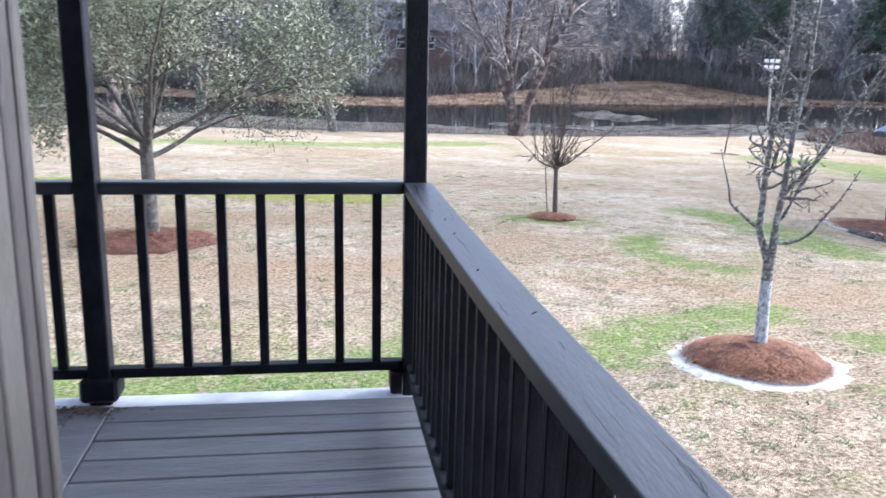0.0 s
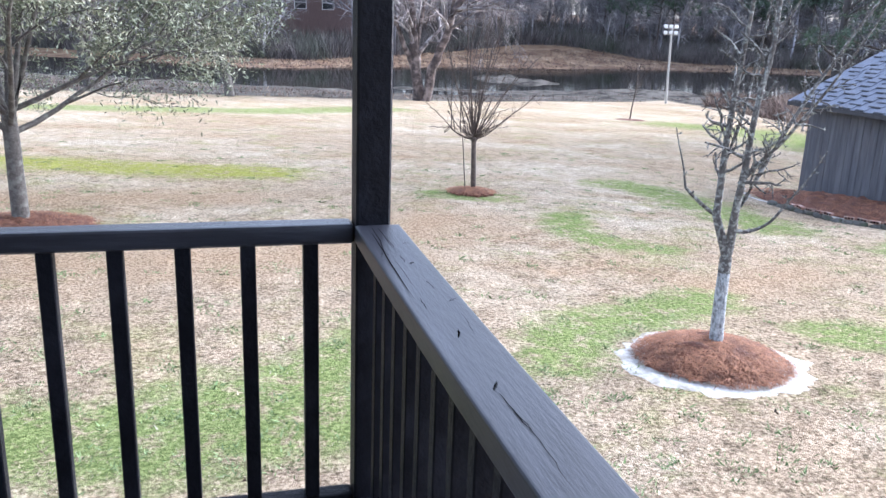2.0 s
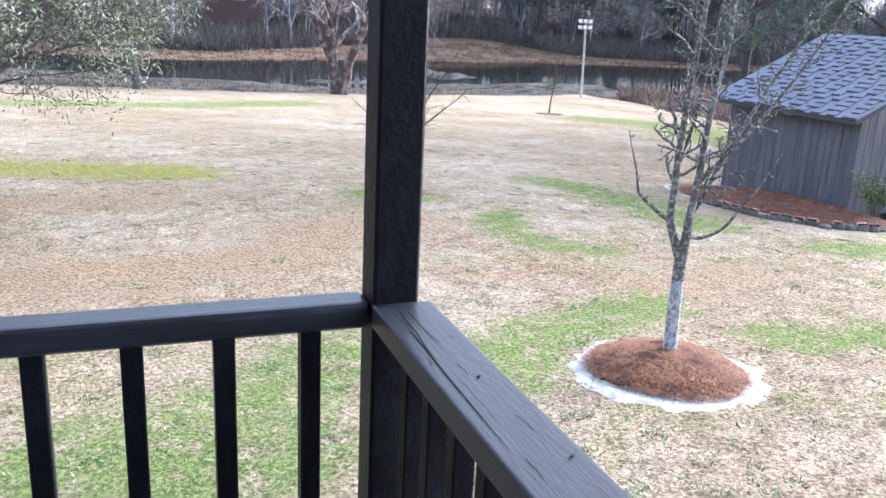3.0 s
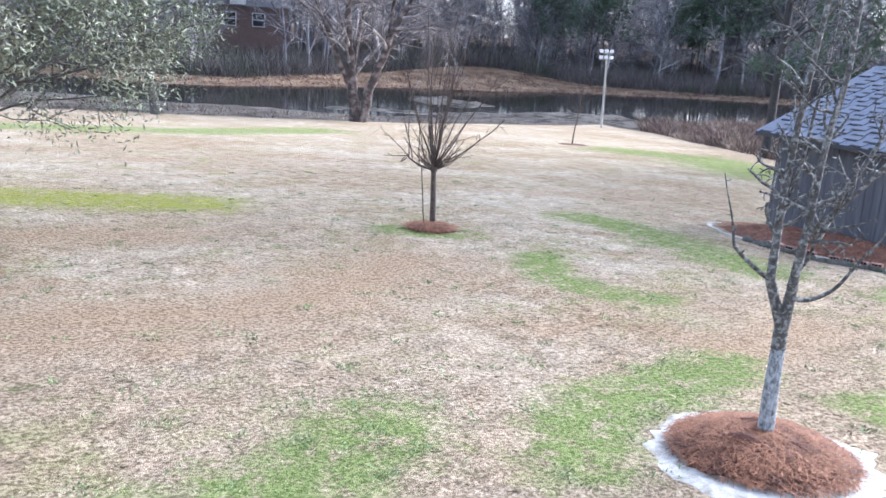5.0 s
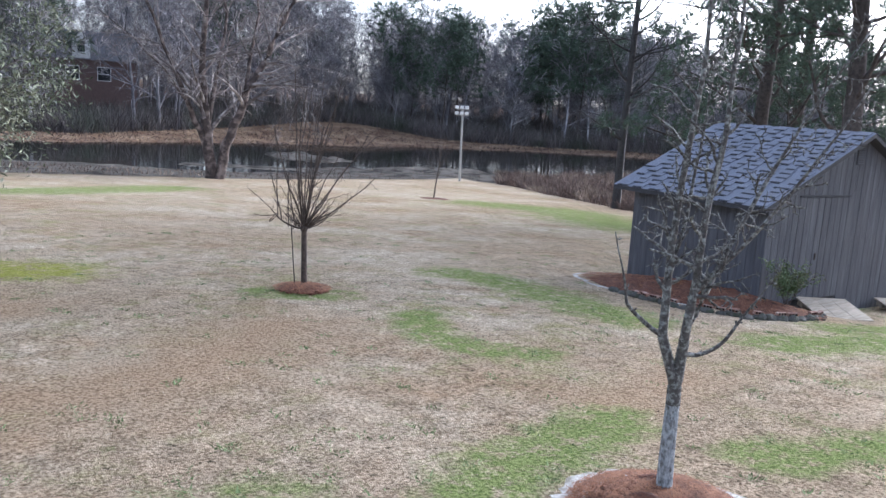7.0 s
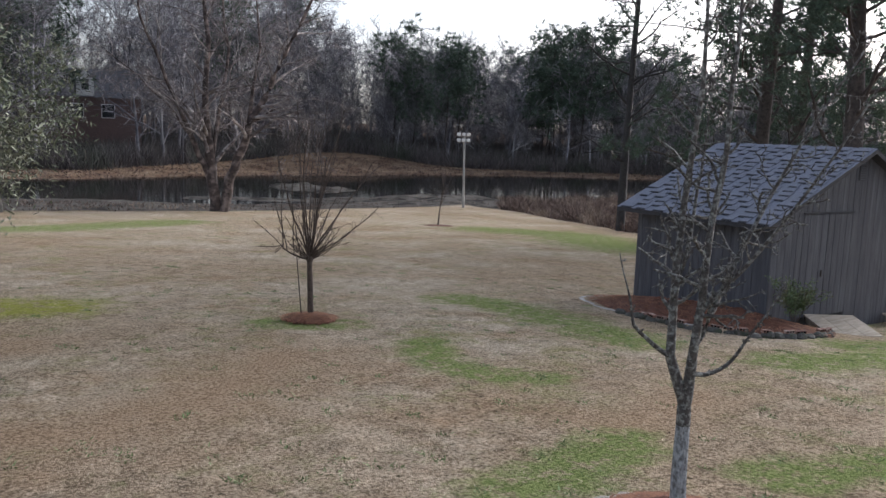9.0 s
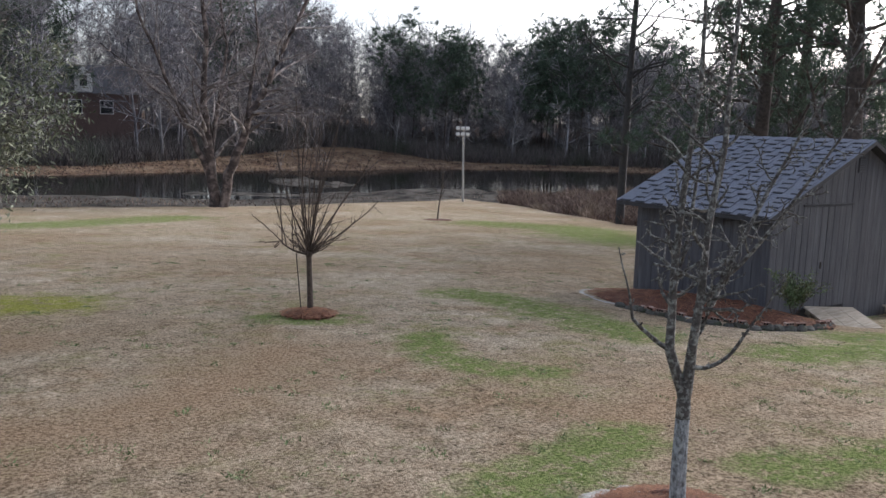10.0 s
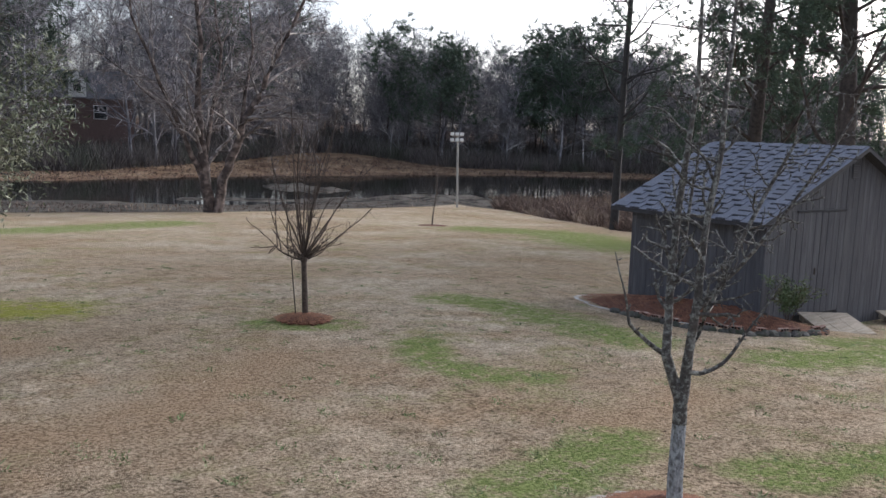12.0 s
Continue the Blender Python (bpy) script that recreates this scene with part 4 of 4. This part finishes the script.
# far sapling
rng = np.random.default_rng(13)
limbs = []
grow(rng, limbs, (0, 0, -0.1), (0, 0, 1), 3.6, 0.055, 0, [(14, 42, 0.42, 0.03, 0.02, 9, 0.35, 0.2), (5, 35, 0.45, 0.07, 0.04, 5, 0.2, 0.3), (0, 0, 0, 0.1, 0.02, 3, 0, 0.5)])
tree("sapling", "thin bare sapling in a mulch ring", (23.9, 45.0, float(lie(23.9, 45.0))), limbs, (7, 4, 3), M_CRAPE)

# evergreen oak
rng = np.random.default_rng(14)
OX, OY = -3.45, 11.9
limbs = [(0, *limb(rng, (0, 0, -0.2), (0.01, 0, 1), 2.0, 0.14, 0.11, 8, 0.01, 0))]
top = limbs[0][1][-1]
OAK = [(10, 42, 0.48, 0.07, 0.02, 9, 0.25, 0.25), (7, 42, 0.5, 0.1, 0.01, 6, 0.2, 0.3), (5, 45, 0.5, 0.13, -0.01, 4, 0.2, 0.4), (0, 0, 0, 0.15, -0.03, 3, 0, 0.5)]
for i in range(13):
    a = i * 2.4 + rng.uniform(-0.3, 0.3)
    lean = (1.75, 0.95, 0.3)[i % 3]
    k = []
    grow(rng, k, top - np.array([0, 0, 0.35 * rng.random()]), (math.cos(a) * lean, math.sin(a) * lean, 0.75), (4.1, 4.3, 4.4)[i % 3], 0.052, 0, OAK)
    limbs += [(lv + 1, p, r) for lv, p, r in k]
oak = tree("oak_tree", "spreading evergreen oak with fine grey-green leaves", (OX, OY, float(lie(OX, OY))), limbs, (10, 6, 4, 3, 3), M_BARK, twigs=4)
v, f = leaf_cards(rng, along(rng, limbs, 3, 95000), 0.09, 0.13, 0.15, 0.3)
part("foliage", fast_mesh("foliage", v, f, M_OAKLEAF), oak, "fine grey-green leaves")["kind"] = "stuff"
# a second oak out past the porch's other side
ob = copy_thing(oak, pose(-9.5, 16.5, float(lie(-9.5, 16.5)), 0, 0, 130))


def big_bare(seed, height, stems, lean, first, r0, drop):
    rng = np.random.default_rng(seed)
    out = []
    plan = [(18, 48, 0.4, 0.085, 0.03, 16, first, 0.16), (8, 45, 0.46, 0.09, drop, 8, 0.15, 0.22), (5, 48, 0.46, 0.13, drop * 1.4, 5, 0.15, 0.3), (4, 45, 0.6, 0.16, drop * 2, 3, 0.2, 0.4), (0, 0, 0, 0.15, drop, 3, 0, 0.5)]
    for i in range(stems):
        a = i * 6.283 / stems + 0.9
        grow(rng, out, (0.15 * math.cos(a), 0.15 * math.sin(a), -0.3), (lean * math.cos(a), lean * math.sin(a), 1), height * rng.uniform(0.88, 1.05), r0 * rng.uniform(0.8, 1), 0, plan)
    return out


def slim_bare(seed, height):
    """A straight pole of a trunk with many thin, drooping side limbs."""
    out = []
    grow(np.random.default_rng(seed), out, (0, 0, -0.3), (0.01, 0, 1), height, 0.3, 0, [(44, 66, 0.18, 0.012, 0.0, 18, 0.16, 0.25), (7, 50, 0.45, 0.16, 0.02, 8, 0.25, 0.25), (5, 50, 0.5, 0.16, -0.02, 4, 0.2, 0.4), (3, 45, 0.6, 0.16, 0, 2, 0.2, 0.4)])
    return [(lv, p, r if lv == 0 else r * 0.7) for lv, p, r in out]


def spot(px, r):
    """A place r metres out from the porch corner, by its bearing in degrees from ahead."""
    x, y = r * math.sin(radians(px)) - 0.5, r * math.cos(radians(px)) + 0.2
    return x, y, float(lie(x, y))


def river_birch(seed):
    """Forked stems given by their points across and up, each with long limbs that break into drooping sprays."""
    rng = np.random.default_rng(seed)
    side, deep = np.array([0.971, -0.239, 0]), np.array([0.239, 0.971, 0])
    stems = [
        (((-0.12, -0.3), (-0.4, 3.2), (-0.6, 5.3), (-0.9, 8.2), (-0.6, 12.0), (-0.9, 16.0), (-0.4, 20.0)), 0.46, 0.0, 26),
        (((0.3, -0.3), (1.0, 2.35), (1.8, 4.5), (2.4, 6.8), (3.7, 8.9), (4.5, 11.2), (5.8, 13.3), (6.8, 16.0), (7.4, 18.5)), 0.42, -0.3, 26),
        (((-0.45, 2.2), (-1.6, 4.9), (-2.6, 7.4), (-3.7, 9.9), (-4.9, 13.3), (-5.6, 16.0), (-6.0, 18.0)), 0.23, -0.8, 22),
        (((-0.4, 3.1), (0.2, 7.4), (0.75, 11.6), (0.4, 15.8), (0.9, 19.5)), 0.2, 0.9, 18),
        (((1.9, 4.8), (2.5, 8.6), (3.1, 11.6), (2.7, 15.0), (3.2, 18.0)), 0.18, 0.7, 16),
        (((-1.7, 5.2), (-3.4, 7.6), (-6.2, 9.9), (-8.3, 11.6)), 0.09, -0.5, 12),
        (((2.3, 6.4), (4.2, 7.6), (5.6, 7.2), (6.4, 5.6)), 0.07, -0.6, 9),
    ]
    plan = [(7, 42, 0.45, 0.11, -0.015, 8, 0.12, 0.22), (5, 46, 0.5, 0.14, -0.07, 5, 0.12, 0.3), (4, 42, 0.65, 0.16, -0.12, 4, 0.15, 0.4), (0, 0, 0, 0.12, -0.08, 3, 0, 0.5)]
    out = []
    for pts, r0, lean, kids in stems:
        pts = np.array(pts)
        n = (len(pts) - 1) * 3
        t = np.linspace(0, len(pts) - 1, n + 1)
        a, h = np.interp(t, np.arange(len(pts)), pts[:, 0]), np.interp(t, np.arange(len(pts)), pts[:, 1])
        line = a[:, None] * side + h[:, None] * np.array([0, 0, 1.0]) + (lean * (h - h[0]) * 0.16)[:, None] * deep + rng.normal(0, 0.07, (n + 1, 3))
        rad = r0 * (1 - 0.86 * np.linspace(0, 1, n + 1) ** 0.75)
        out.append((0, line, rad))
        for i in range(kids):
            k = int(n * (0.22 + 0.78 * (i + rng.random()) / kids))
            k = min(max(k, 2), n - 1)
            grown = []
            grow(rng, grown, line[k], aside(rng, line[k + 1] - line[k], 50), rng.uniform(2.6, 6.2) * (1.1 - 0.4 * k / n), max(rad[k] * 0.55, 0.03), 0, plan)
            out += [(lv + 1, p, np.maximum(r, 0.012)) for lv, p, r in grown]
    return out


bx_, by_ = 14.1, 60.1
birch = tree("river_birch", "large bare river birch with forked peeling stems", (bx_, by_, float(lie(bx_, by_))), river_birch(21), (9, 5, 4, 3, 3), M_BIRCHTWIG, 0, None, M_BIRCH, twigs=3)
tree("bare_tree", "bare drooping tree on the pond bank", spot(0.6, 55), big_bare(22, 15, 1, 0.05, 0.16, 0.42, -0.05), (9, 6, 4, 3, 3), M_BARK, 10, twigs=3)
tree("bare_tree", "bare drooping tree on the pond bank", spot(-8.5, 62), big_bare(23, 16, 2, 0.12, 0.2, 0.35, -0.04), (9, 6, 4, 3, 3), M_BARK, 70, twigs=3)
copy_thing(birch, pose(*spot(-14, 70), 0, 0, 100))


def pine(seed, height, r0, first, limbs_n, spread, tufts, needle, droop=0.0):
    """A loblolly pine: bare straight trunk, crooked limbs above, tufts of needles at the limbs' ends."""
    rng = np.random.default_rng(seed)
    out = []
    plan = [(limbs_n, 68, spread / height, 0.012, 0.01, 18, first, 0.2), (6, 45, 0.42, 0.12, 0.03, 7, 0.3, 0.25), (4, 45, 0.5, 0.15, 0.03, 4, 0.3, 0.4), (0, 0, 0, 0.15, 0.02, 3, 0, 0.5)]
    grow(rng, out, (0, 0, -0.4), (0.02, 0.01, 1), height, r0, 0, plan)
    ends = np.array([p[-1] for lv, p, r in out if lv >= 2])
    pick = ends[rng.integers(0, len(ends), tufts // 14)]
    pick = np.repeat(pick + rng.normal(0, needle * 0.8, pick.shape), 14, 0)
    d = rng.normal(0, 1, pick.shape)
    d[:, 2] += 0.25
    d /= np.linalg.norm(d, axis=1)[:, None]
    s = np.cross(d, rng.normal(0, 1, d.shape))
    s /= np.linalg.norm(s, axis=1)[:, None]
    L = needle * rng.uniform(0.7, 1.3, (len(d), 1))
    v = np.stack([pick + s * L * 0.07, pick - s * L * 0.07, pick + d * L], 1).reshape(-1, 3)
    return out, v, np.arange(len(v)).reshape(-1, 3)


def pine_tree(label, at, seed, height, r0, first, limbs_n, spread, tufts, needle, turn=0):
    out, v, f = pine(seed, height, r0, first, limbs_n, spread, tufts, needle)
    out = [(lv, p, r if lv == 0 else r * 0.5) for lv, p, r in out]
    t = tree("pine_tree", label, at, out, (9, 5, 4, 3), M_PINEBARK, turn, group="tall pines")
    part("foliage", fast_mesh("foliage", v, f, M_NEEDLE), t, "dark green needle tufts")["kind"] = "stuff"
    return t


near_pine = pine_tree("tall pine with a bare furrowed trunk behind the shed", spot(54.9, 36), 31, 24, 0.46, 0.16, 40, 6.2, 84000, 0.27)
copy_thing(near_pine, pose(*spot(49.5, 44), 0, 0, 140))
copy_thing(near_pine, pose(*spot(51.4, 52), 0, 0, 250))
tree("tall_tree", "tall slim bare tree on the lawn's edge", spot(41.0, 54), slim_bare(25, 27), (9, 5, 4, 3, 3), M_DARKBARK, 30, twigs=3)

# ---- the woods beyond the pond ----
rng = np.random.default_rng(77)
kinds = []
for seed in range(6):
    out = []
    grow(np.random.default_rng(60 + seed), out, (0, 0, -0.5), (0.02, 0, 1), 23, 0.22, 0, [(18, 40, 0.34, 0.03, 0.015, 9, 0.1, 0.15), (9, 44, 0.5, 0.1, 0.02, 3, 0.1, 0.25), (7, 45, 0.6, 0.13, 0.01, 1, 0.1, 0.4), (0, 0, 0, 0.15, 0.0, 1, 0, 0.6)])
    kinds.append(join([three(*tubes([k for k in out if k[0] == 0], (5,))), three(*tubes([(lv, p, np.maximum(r, 0.035)) for lv, p, r in out if lv == 1], (3, 3))), slivers([k for k in out if k[0] == 2], 0.05), slivers([k for k in out if k[0] == 3], 0.034)]))
pines = [pine(90 + k, 25, 0.26, 0.36, 26, 7.5, 6000, 1.05) for k in range(3)]
pine_wood = [tubes([(lv, p, np.maximum(r, 0.03)) for lv, p, r in out if lv < 2], (5, 3, 3, 3)) for out, v, f in pines]


def placed(v, x, y, k, turn, wide=1.0):
    c, s = math.cos(turn), math.sin(turn)
    w = v * np.array([k * wide, k * wide, k])
    return np.stack([x + c * w[:, 0] - s * w[:, 1], y + s * w[:, 0] + c * w[:, 1], float(lie(x, y)) + w[:, 2]], -1)


hard, pw, pn = [], [], []
far_of = lambda q: float(np.interp(q, FAR_Q, FAR_S))
for i in range(600):
    q = rng.uniform(-120, 100)
    s = far_of(q) + 12 + 85 * rng.random() ** 1.5 + (26 * math.exp(-((q + 28) / 20) ** 2))
    x, y = land(s, q)
    if abs(math.degrees(math.atan2(x, y)) - 5.9) < 2.5 and math.hypot(x, y) < 185:
        continue
    az = math.degrees(math.atan2(x + 0.5, y - 0.2))
    tall = float(np.interp(az, (17, 20.5, 23, 28, 31, 34, 42, 45), (1.28, 1.12, 1.0, 0.98, 0.94, 1.03, 1.0, 0.9)))
    if rng.random() < (0.95 if az < 25 else 0.8 if az < 44 else 0.9):
        v, f = kinds[rng.integers(0, 6)]
        small = rng.random() < 0.3
        hard.append((placed(v, x, y, rng.uniform(0.35, 0.6) if small else tall * rng.uniform(0.8, 1.15), rng.uniform(0, 6.28), rng.uniform(0.9, 1.25)), f))
    else:
        k = rng.integers(0, 3)
        sc, tn = tall * rng.uniform(0.8, 1.12), rng.uniform(0, 6.28)
        pw.append((placed(pine_wood[k][0], x, y, sc, tn), pine_wood[k][1]))
        pn.append((placed(pines[k][1], x, y, sc, tn), pines[k][2]))
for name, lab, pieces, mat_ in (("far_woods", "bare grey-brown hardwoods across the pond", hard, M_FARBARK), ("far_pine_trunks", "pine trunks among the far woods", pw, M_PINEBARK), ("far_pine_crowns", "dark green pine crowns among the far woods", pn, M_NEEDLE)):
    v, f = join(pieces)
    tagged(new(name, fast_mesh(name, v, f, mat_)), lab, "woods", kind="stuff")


def stalks(name, label, x, y, height, wide, lean, material, category):
    """Upright blades, two triangles each, rooted in the ground."""
    c = len(x)
    z = lie(x, y) - 0.02
    a = rng.uniform(0, 6.28, c)
    h, w = height * rng.uniform(0.5, 1.25, c), wide * rng.uniform(0.6, 1.4, c)
    dx, dy = np.cos(a) * w, np.sin(a) * w
    lx, ly = rng.normal(0, lean, c) * h, rng.normal(0, lean, c) * h
    v = np.stack([np.stack([x - dx, y - dy, z], -1), np.stack([x + dx, y + dy, z], -1), np.stack([x + lx, y + ly, z + h], -1)], 1).reshape(-1, 3)
    tagged(new(name, fast_mesh(name, v, np.arange(c * 3).reshape(-1, 3), material)), label, category, kind="stuff")


# brush at the far wood's foot, reeds round the pond
q = rng.uniform(-135, 120, 90000)
s = np.interp(q, FAR_Q, FAR_S) + 10 + 60 * rng.random(90000) ** 1.5 + 24 * np.exp(-((q + 28) / 20) ** 2)
x, y = land(s, q)
stalks("brush", "bare brush at the foot of the far woods", x, y, 3.6, 0.06, 0.45, M_BRUSH, "brush")
q = rng.uniform(-80, 70, 26000)
s = np.interp(q, FAR_Q, FAR_S) + rng.uniform(-1, 26, 26000)
x, y = land(s, q)
stalks("bank_grass", "dead brown grass on the far bank", x, y, 0.35, 0.06, 1.6, M_REED, "reeds")
az, d = rng.uniform(32.5, 60, 52000), rng.random(52000)
r0 = np.interp(az, EDGE_A, EDGE_R) + 2
x, y = (r0 + d * (112 - r0)) * np.sin(np.radians(az)), (r0 + d * (112 - r0)) * np.cos(np.radians(az))
keep = lie(x, y) > WATER - 0.2
stalks("reeds", "red-brown dead reeds along the pond", x[keep], y[keep], 0.8 + 0.45 * np.sin(x[keep] * 0.9) * np.sin(y[keep] * 0.7), 0.032, 0.9, M_REED, "reeds")
az = rng.uniform(-25, 32, 16000)
r0 = np.interp(az, EDGE_A, EDGE_R) + rng.uniform(2, 26, 16000)
x, y = r0 * np.sin(np.radians(az)), r0 * np.cos(np.radians(az))
keep = lie(x, y) > WATER + 0.02
stalks("bank_weeds", "dead weeds on the muddy near bank", x[keep][::4], y[keep][::4], 0.26, 0.03, 0.7, M_REED, "reeds")

# ---- turf near the porch ----
c = 300000
az = np.radians(rng.uniform(-35, 68, c))
r = 2.2 + 24 * rng.random(c) ** 1.35
x, y = r * np.sin(az), r * np.cos(az)
g = greenness(x, y) + rng.normal(0, 0.2, c)
clear = (np.hypot((x - 4.46) / 1.04, (y - 5.0) / 0.97) > 1) & (np.hypot((x + 3.5) / 1.4, (y - 11.7) / 1.3) > 1) & (np.hypot((x - 4.85) / 0.62, (y - 15.05) / 0.66) > 1) & (np.hypot((x - 13.8) / 1.75, (y - 13.75) / 3.05) > 1) & ~((x > 14.6) & (y > 12.6)) & ~((x < 0.4) & (y < 0.6))
keep_g = g + rng.normal(0, 0.25, c) + 0.3 * np.sin(x * 5.1 + 2 * np.sin(y * 3.7)) * np.sin(y * 4.6 + 2 * np.sin(x * 2.9))
dry, grn = clear & (keep_g < 0.66), clear & (keep_g >= 0.66)
wild = clear & (rng.random(c) < 0.04)
stalks("dormant_grass", "short tan dormant turf", x[dry], y[dry], 0.022, 0.0115, 2.2, M_DRY, "grass")
stalks("green_grass", "short green winter weeds in the turf", x[grn | wild], y[grn | wild], 0.022, 0.01, 1.6, M_GREEN, "grass")

spots_n = 620
wa, wr = np.radians(rng.uniform(-30, 62, spots_n)), 3.5 + 22 * rng.random(spots_n) ** 1.4
wx, wy = np.repeat(wr * np.sin(wa), 30) + rng.normal(0, 0.06, spots_n * 30), np.repeat(wr * np.cos(wa), 30) + rng.normal(0, 0.06, spots_n * 30)
stalks("weeds", "scattered low green weeds in the turf", wx, wy, 0.045, 0.014, 1.2, M_WEED, "weeds")
lx_, ly_ = rng.uniform(-5, 16, 900), 2 + 34 * rng.random(900) ** 1.3
stalks("fallen_leaves", "scattered dark fallen leaves on the lawn", lx_, ly_, 0.035, 0.026, 1.4, M_LEAFBROWN, "leaves")

# ---- shrub by the shed's corner ----
rng = np.random.default_rng(19)
nx_, ny_ = 14.82, 12.0
shrub = thing("shrub", "small leafy nandina shrub at the shed's corner", "shrub", (nx_, ny_, float(lie(nx_, ny_)) + 0.1))
limbs = []
for i in range(16):
    a = rng.uniform(0, 6.28)
    grow(rng, limbs, (0, 0, -0.1), (0.32 * math.cos(a), 0.32 * math.sin(a), 1), rng.uniform(0.75, 1.15), 0.009, 0, [(6, 50, 0.36, 0.08, 0.0, 5, 0.45, 0.4), (0, 0, 0, 0.1, 0, 3, 0, 0.5)])
v, f = tubes(limbs, (4, 3))
part("stem_clump", fast_mesh("stem_clump", v, f, M_CRAPE), shrub)["kind"] = "stuff"
v, f = leaf_cards(rng, along(rng, limbs, 1, 2600), 0.065, 0.2, 0.035)
part("foliage", fast_mesh("foliage", v, f, M_NANDINA), shrub, "green leaves, some turned red")["kind"] = "stuff"

# ---- floodlight pole on the brow ----
px_, py_, pz_ = spot(30.3, 86)
pole = thing("floodlight_pole", "tall pale pole with a cluster of white floodlights", "floodlight", (px_, py_, pz_), -30)
v, f = tube(np.array([(0, 0, -0.3), (-0.1, 0, 4), (-0.2, 0, 7.6)]), np.array([0.13, 0.115, 0.1]), 10)
part("shaft", fast_mesh("shaft", v, f, M_POLE), pole)
for k, z in enumerate((7.35, 6.75)):
    part("crossarm", box_mesh("crossarm", (-0.85, -0.05, z - 0.05), (0.45, 0.05, z + 0.05), M_POLE, 0.01), pole)
    for j in range(3):
        lamp = part("floodlight", box_mesh("floodlight", (-0.93 + j * 0.5, -0.3, z + 0.02), (-0.55 + j * 0.5, -0.06, z + 0.34), M_WHITE, 0.06, 2), pole, "white floodlight head")
        part("yoke", box_mesh("yoke", (-0.76 + j * 0.5, -0.1, z - 0.1), (-0.7 + j * 0.5, 0.0, z + 0.1), M_POLE, 0.01), lamp)

# ---- house across the pond ----
hx, hy, hz = spot(5.75, 158)
hz += 4.0
far = thing("house", "brick house with a white dormer behind the far trees", "house", (hx, hy, hz), -5)
part("wall", box_mesh("wall", (-9, 0, -6), (9, 9, 6.0), M_FARWALL, 0), far, "dull red brick wall")
part("roof", mesh_of("roof", [(-9.6, -0.6, 6.0), (9.6, -0.6, 6.0), (9.6, 9.6, 6.0), (-9.6, 9.6, 6.0), (-9.6, 4.5, 11.0), (9.6, 4.5, 11.0)], [(0, 1, 5, 4), (3, 4, 5, 2), (0, 4, 3), (1, 2, 5), (0, 3, 2, 1)], M_FARROOF), far, "grey shingle roof")
dorm = part("dormer", mesh_of("dormer", [(-1.4, -0.5, 6.2), (1.4, -0.5, 6.2), (1.4, -0.5, 9.2), (0, -0.5, 10.6), (-1.4, -0.5, 9.2), (-1.4, 4, 6.2), (1.4, 4, 6.2), (1.4, 4, 9.2), (0, 4, 10.6), (-1.4, 4, 9.2)],
     [(0, 1, 2, 3, 4), (1, 6, 7, 2), (2, 7, 8, 3), (3, 8, 9, 4), (0, 4, 9, 5)], M_WHITE), far, "white gabled dormer")
for nm, pr, wx, wz, ww, wh, wy in (("window", dorm, -0.55, 7.2, 1.1, 1.8, -0.5), ("window", far, -2.4, 2.6, 2.0, 2.2, 0.0), ("window", far, 2.6, 2.6, 2.0, 2.2, 0.0), ("window", far, -6.6, 2.6, 2.0, 2.2, 0.0)):
    wdw = part(nm, box_mesh(nm, (wx, wy - 0.1, wz), (wx + ww, wy - 0.01, wz + wh), M_GLASS, 0), pr, "dark panes")
    for lo_, hi_ in (((wx - 0.1, wy - 0.16, wz - 0.1), (wx + ww + 0.1, wy - 0.105, wz)), ((wx - 0.1, wy - 0.16, wz + wh), (wx + ww + 0.1, wy - 0.105, wz + wh + 0.1)), ((wx - 0.1, wy - 0.16, wz), (wx, wy - 0.105, wz + wh)), ((wx + ww, wy - 0.16, wz), (wx + ww + 0.1, wy - 0.105, wz + wh)), ((wx, wy - 0.16, wz + wh / 2 - 0.05), (wx + ww, wy - 0.105, wz + wh / 2 + 0.05))):
        if pr is far:
            part("frame", box_mesh("frame", lo_, hi_, M_WHITE, 0), wdw, "white frame")

# ---- deck boards ----
rng = np.random.default_rng(3)
board_me = box_mesh("board", (-1.19, 0.0, -0.038), (0.2, 0.1475, 0.0), M_DECK, 0.004)
long_me = box_mesh("board", (-6.0, 0.0, -0.038), (-1.34, 0.1475, 0.0), M_DECK, 0.004)
for i in range(29):
    part("board", board_me, deck).location = (0, -0.2115 - i * 0.1555, rng.uniform(-0.0015, 0.0015))
    if i < 8:
        part("board", long_me, deck).location = (0, -0.2115 - i * 0.1555, rng.uniform(-0.0015, 0.0015))
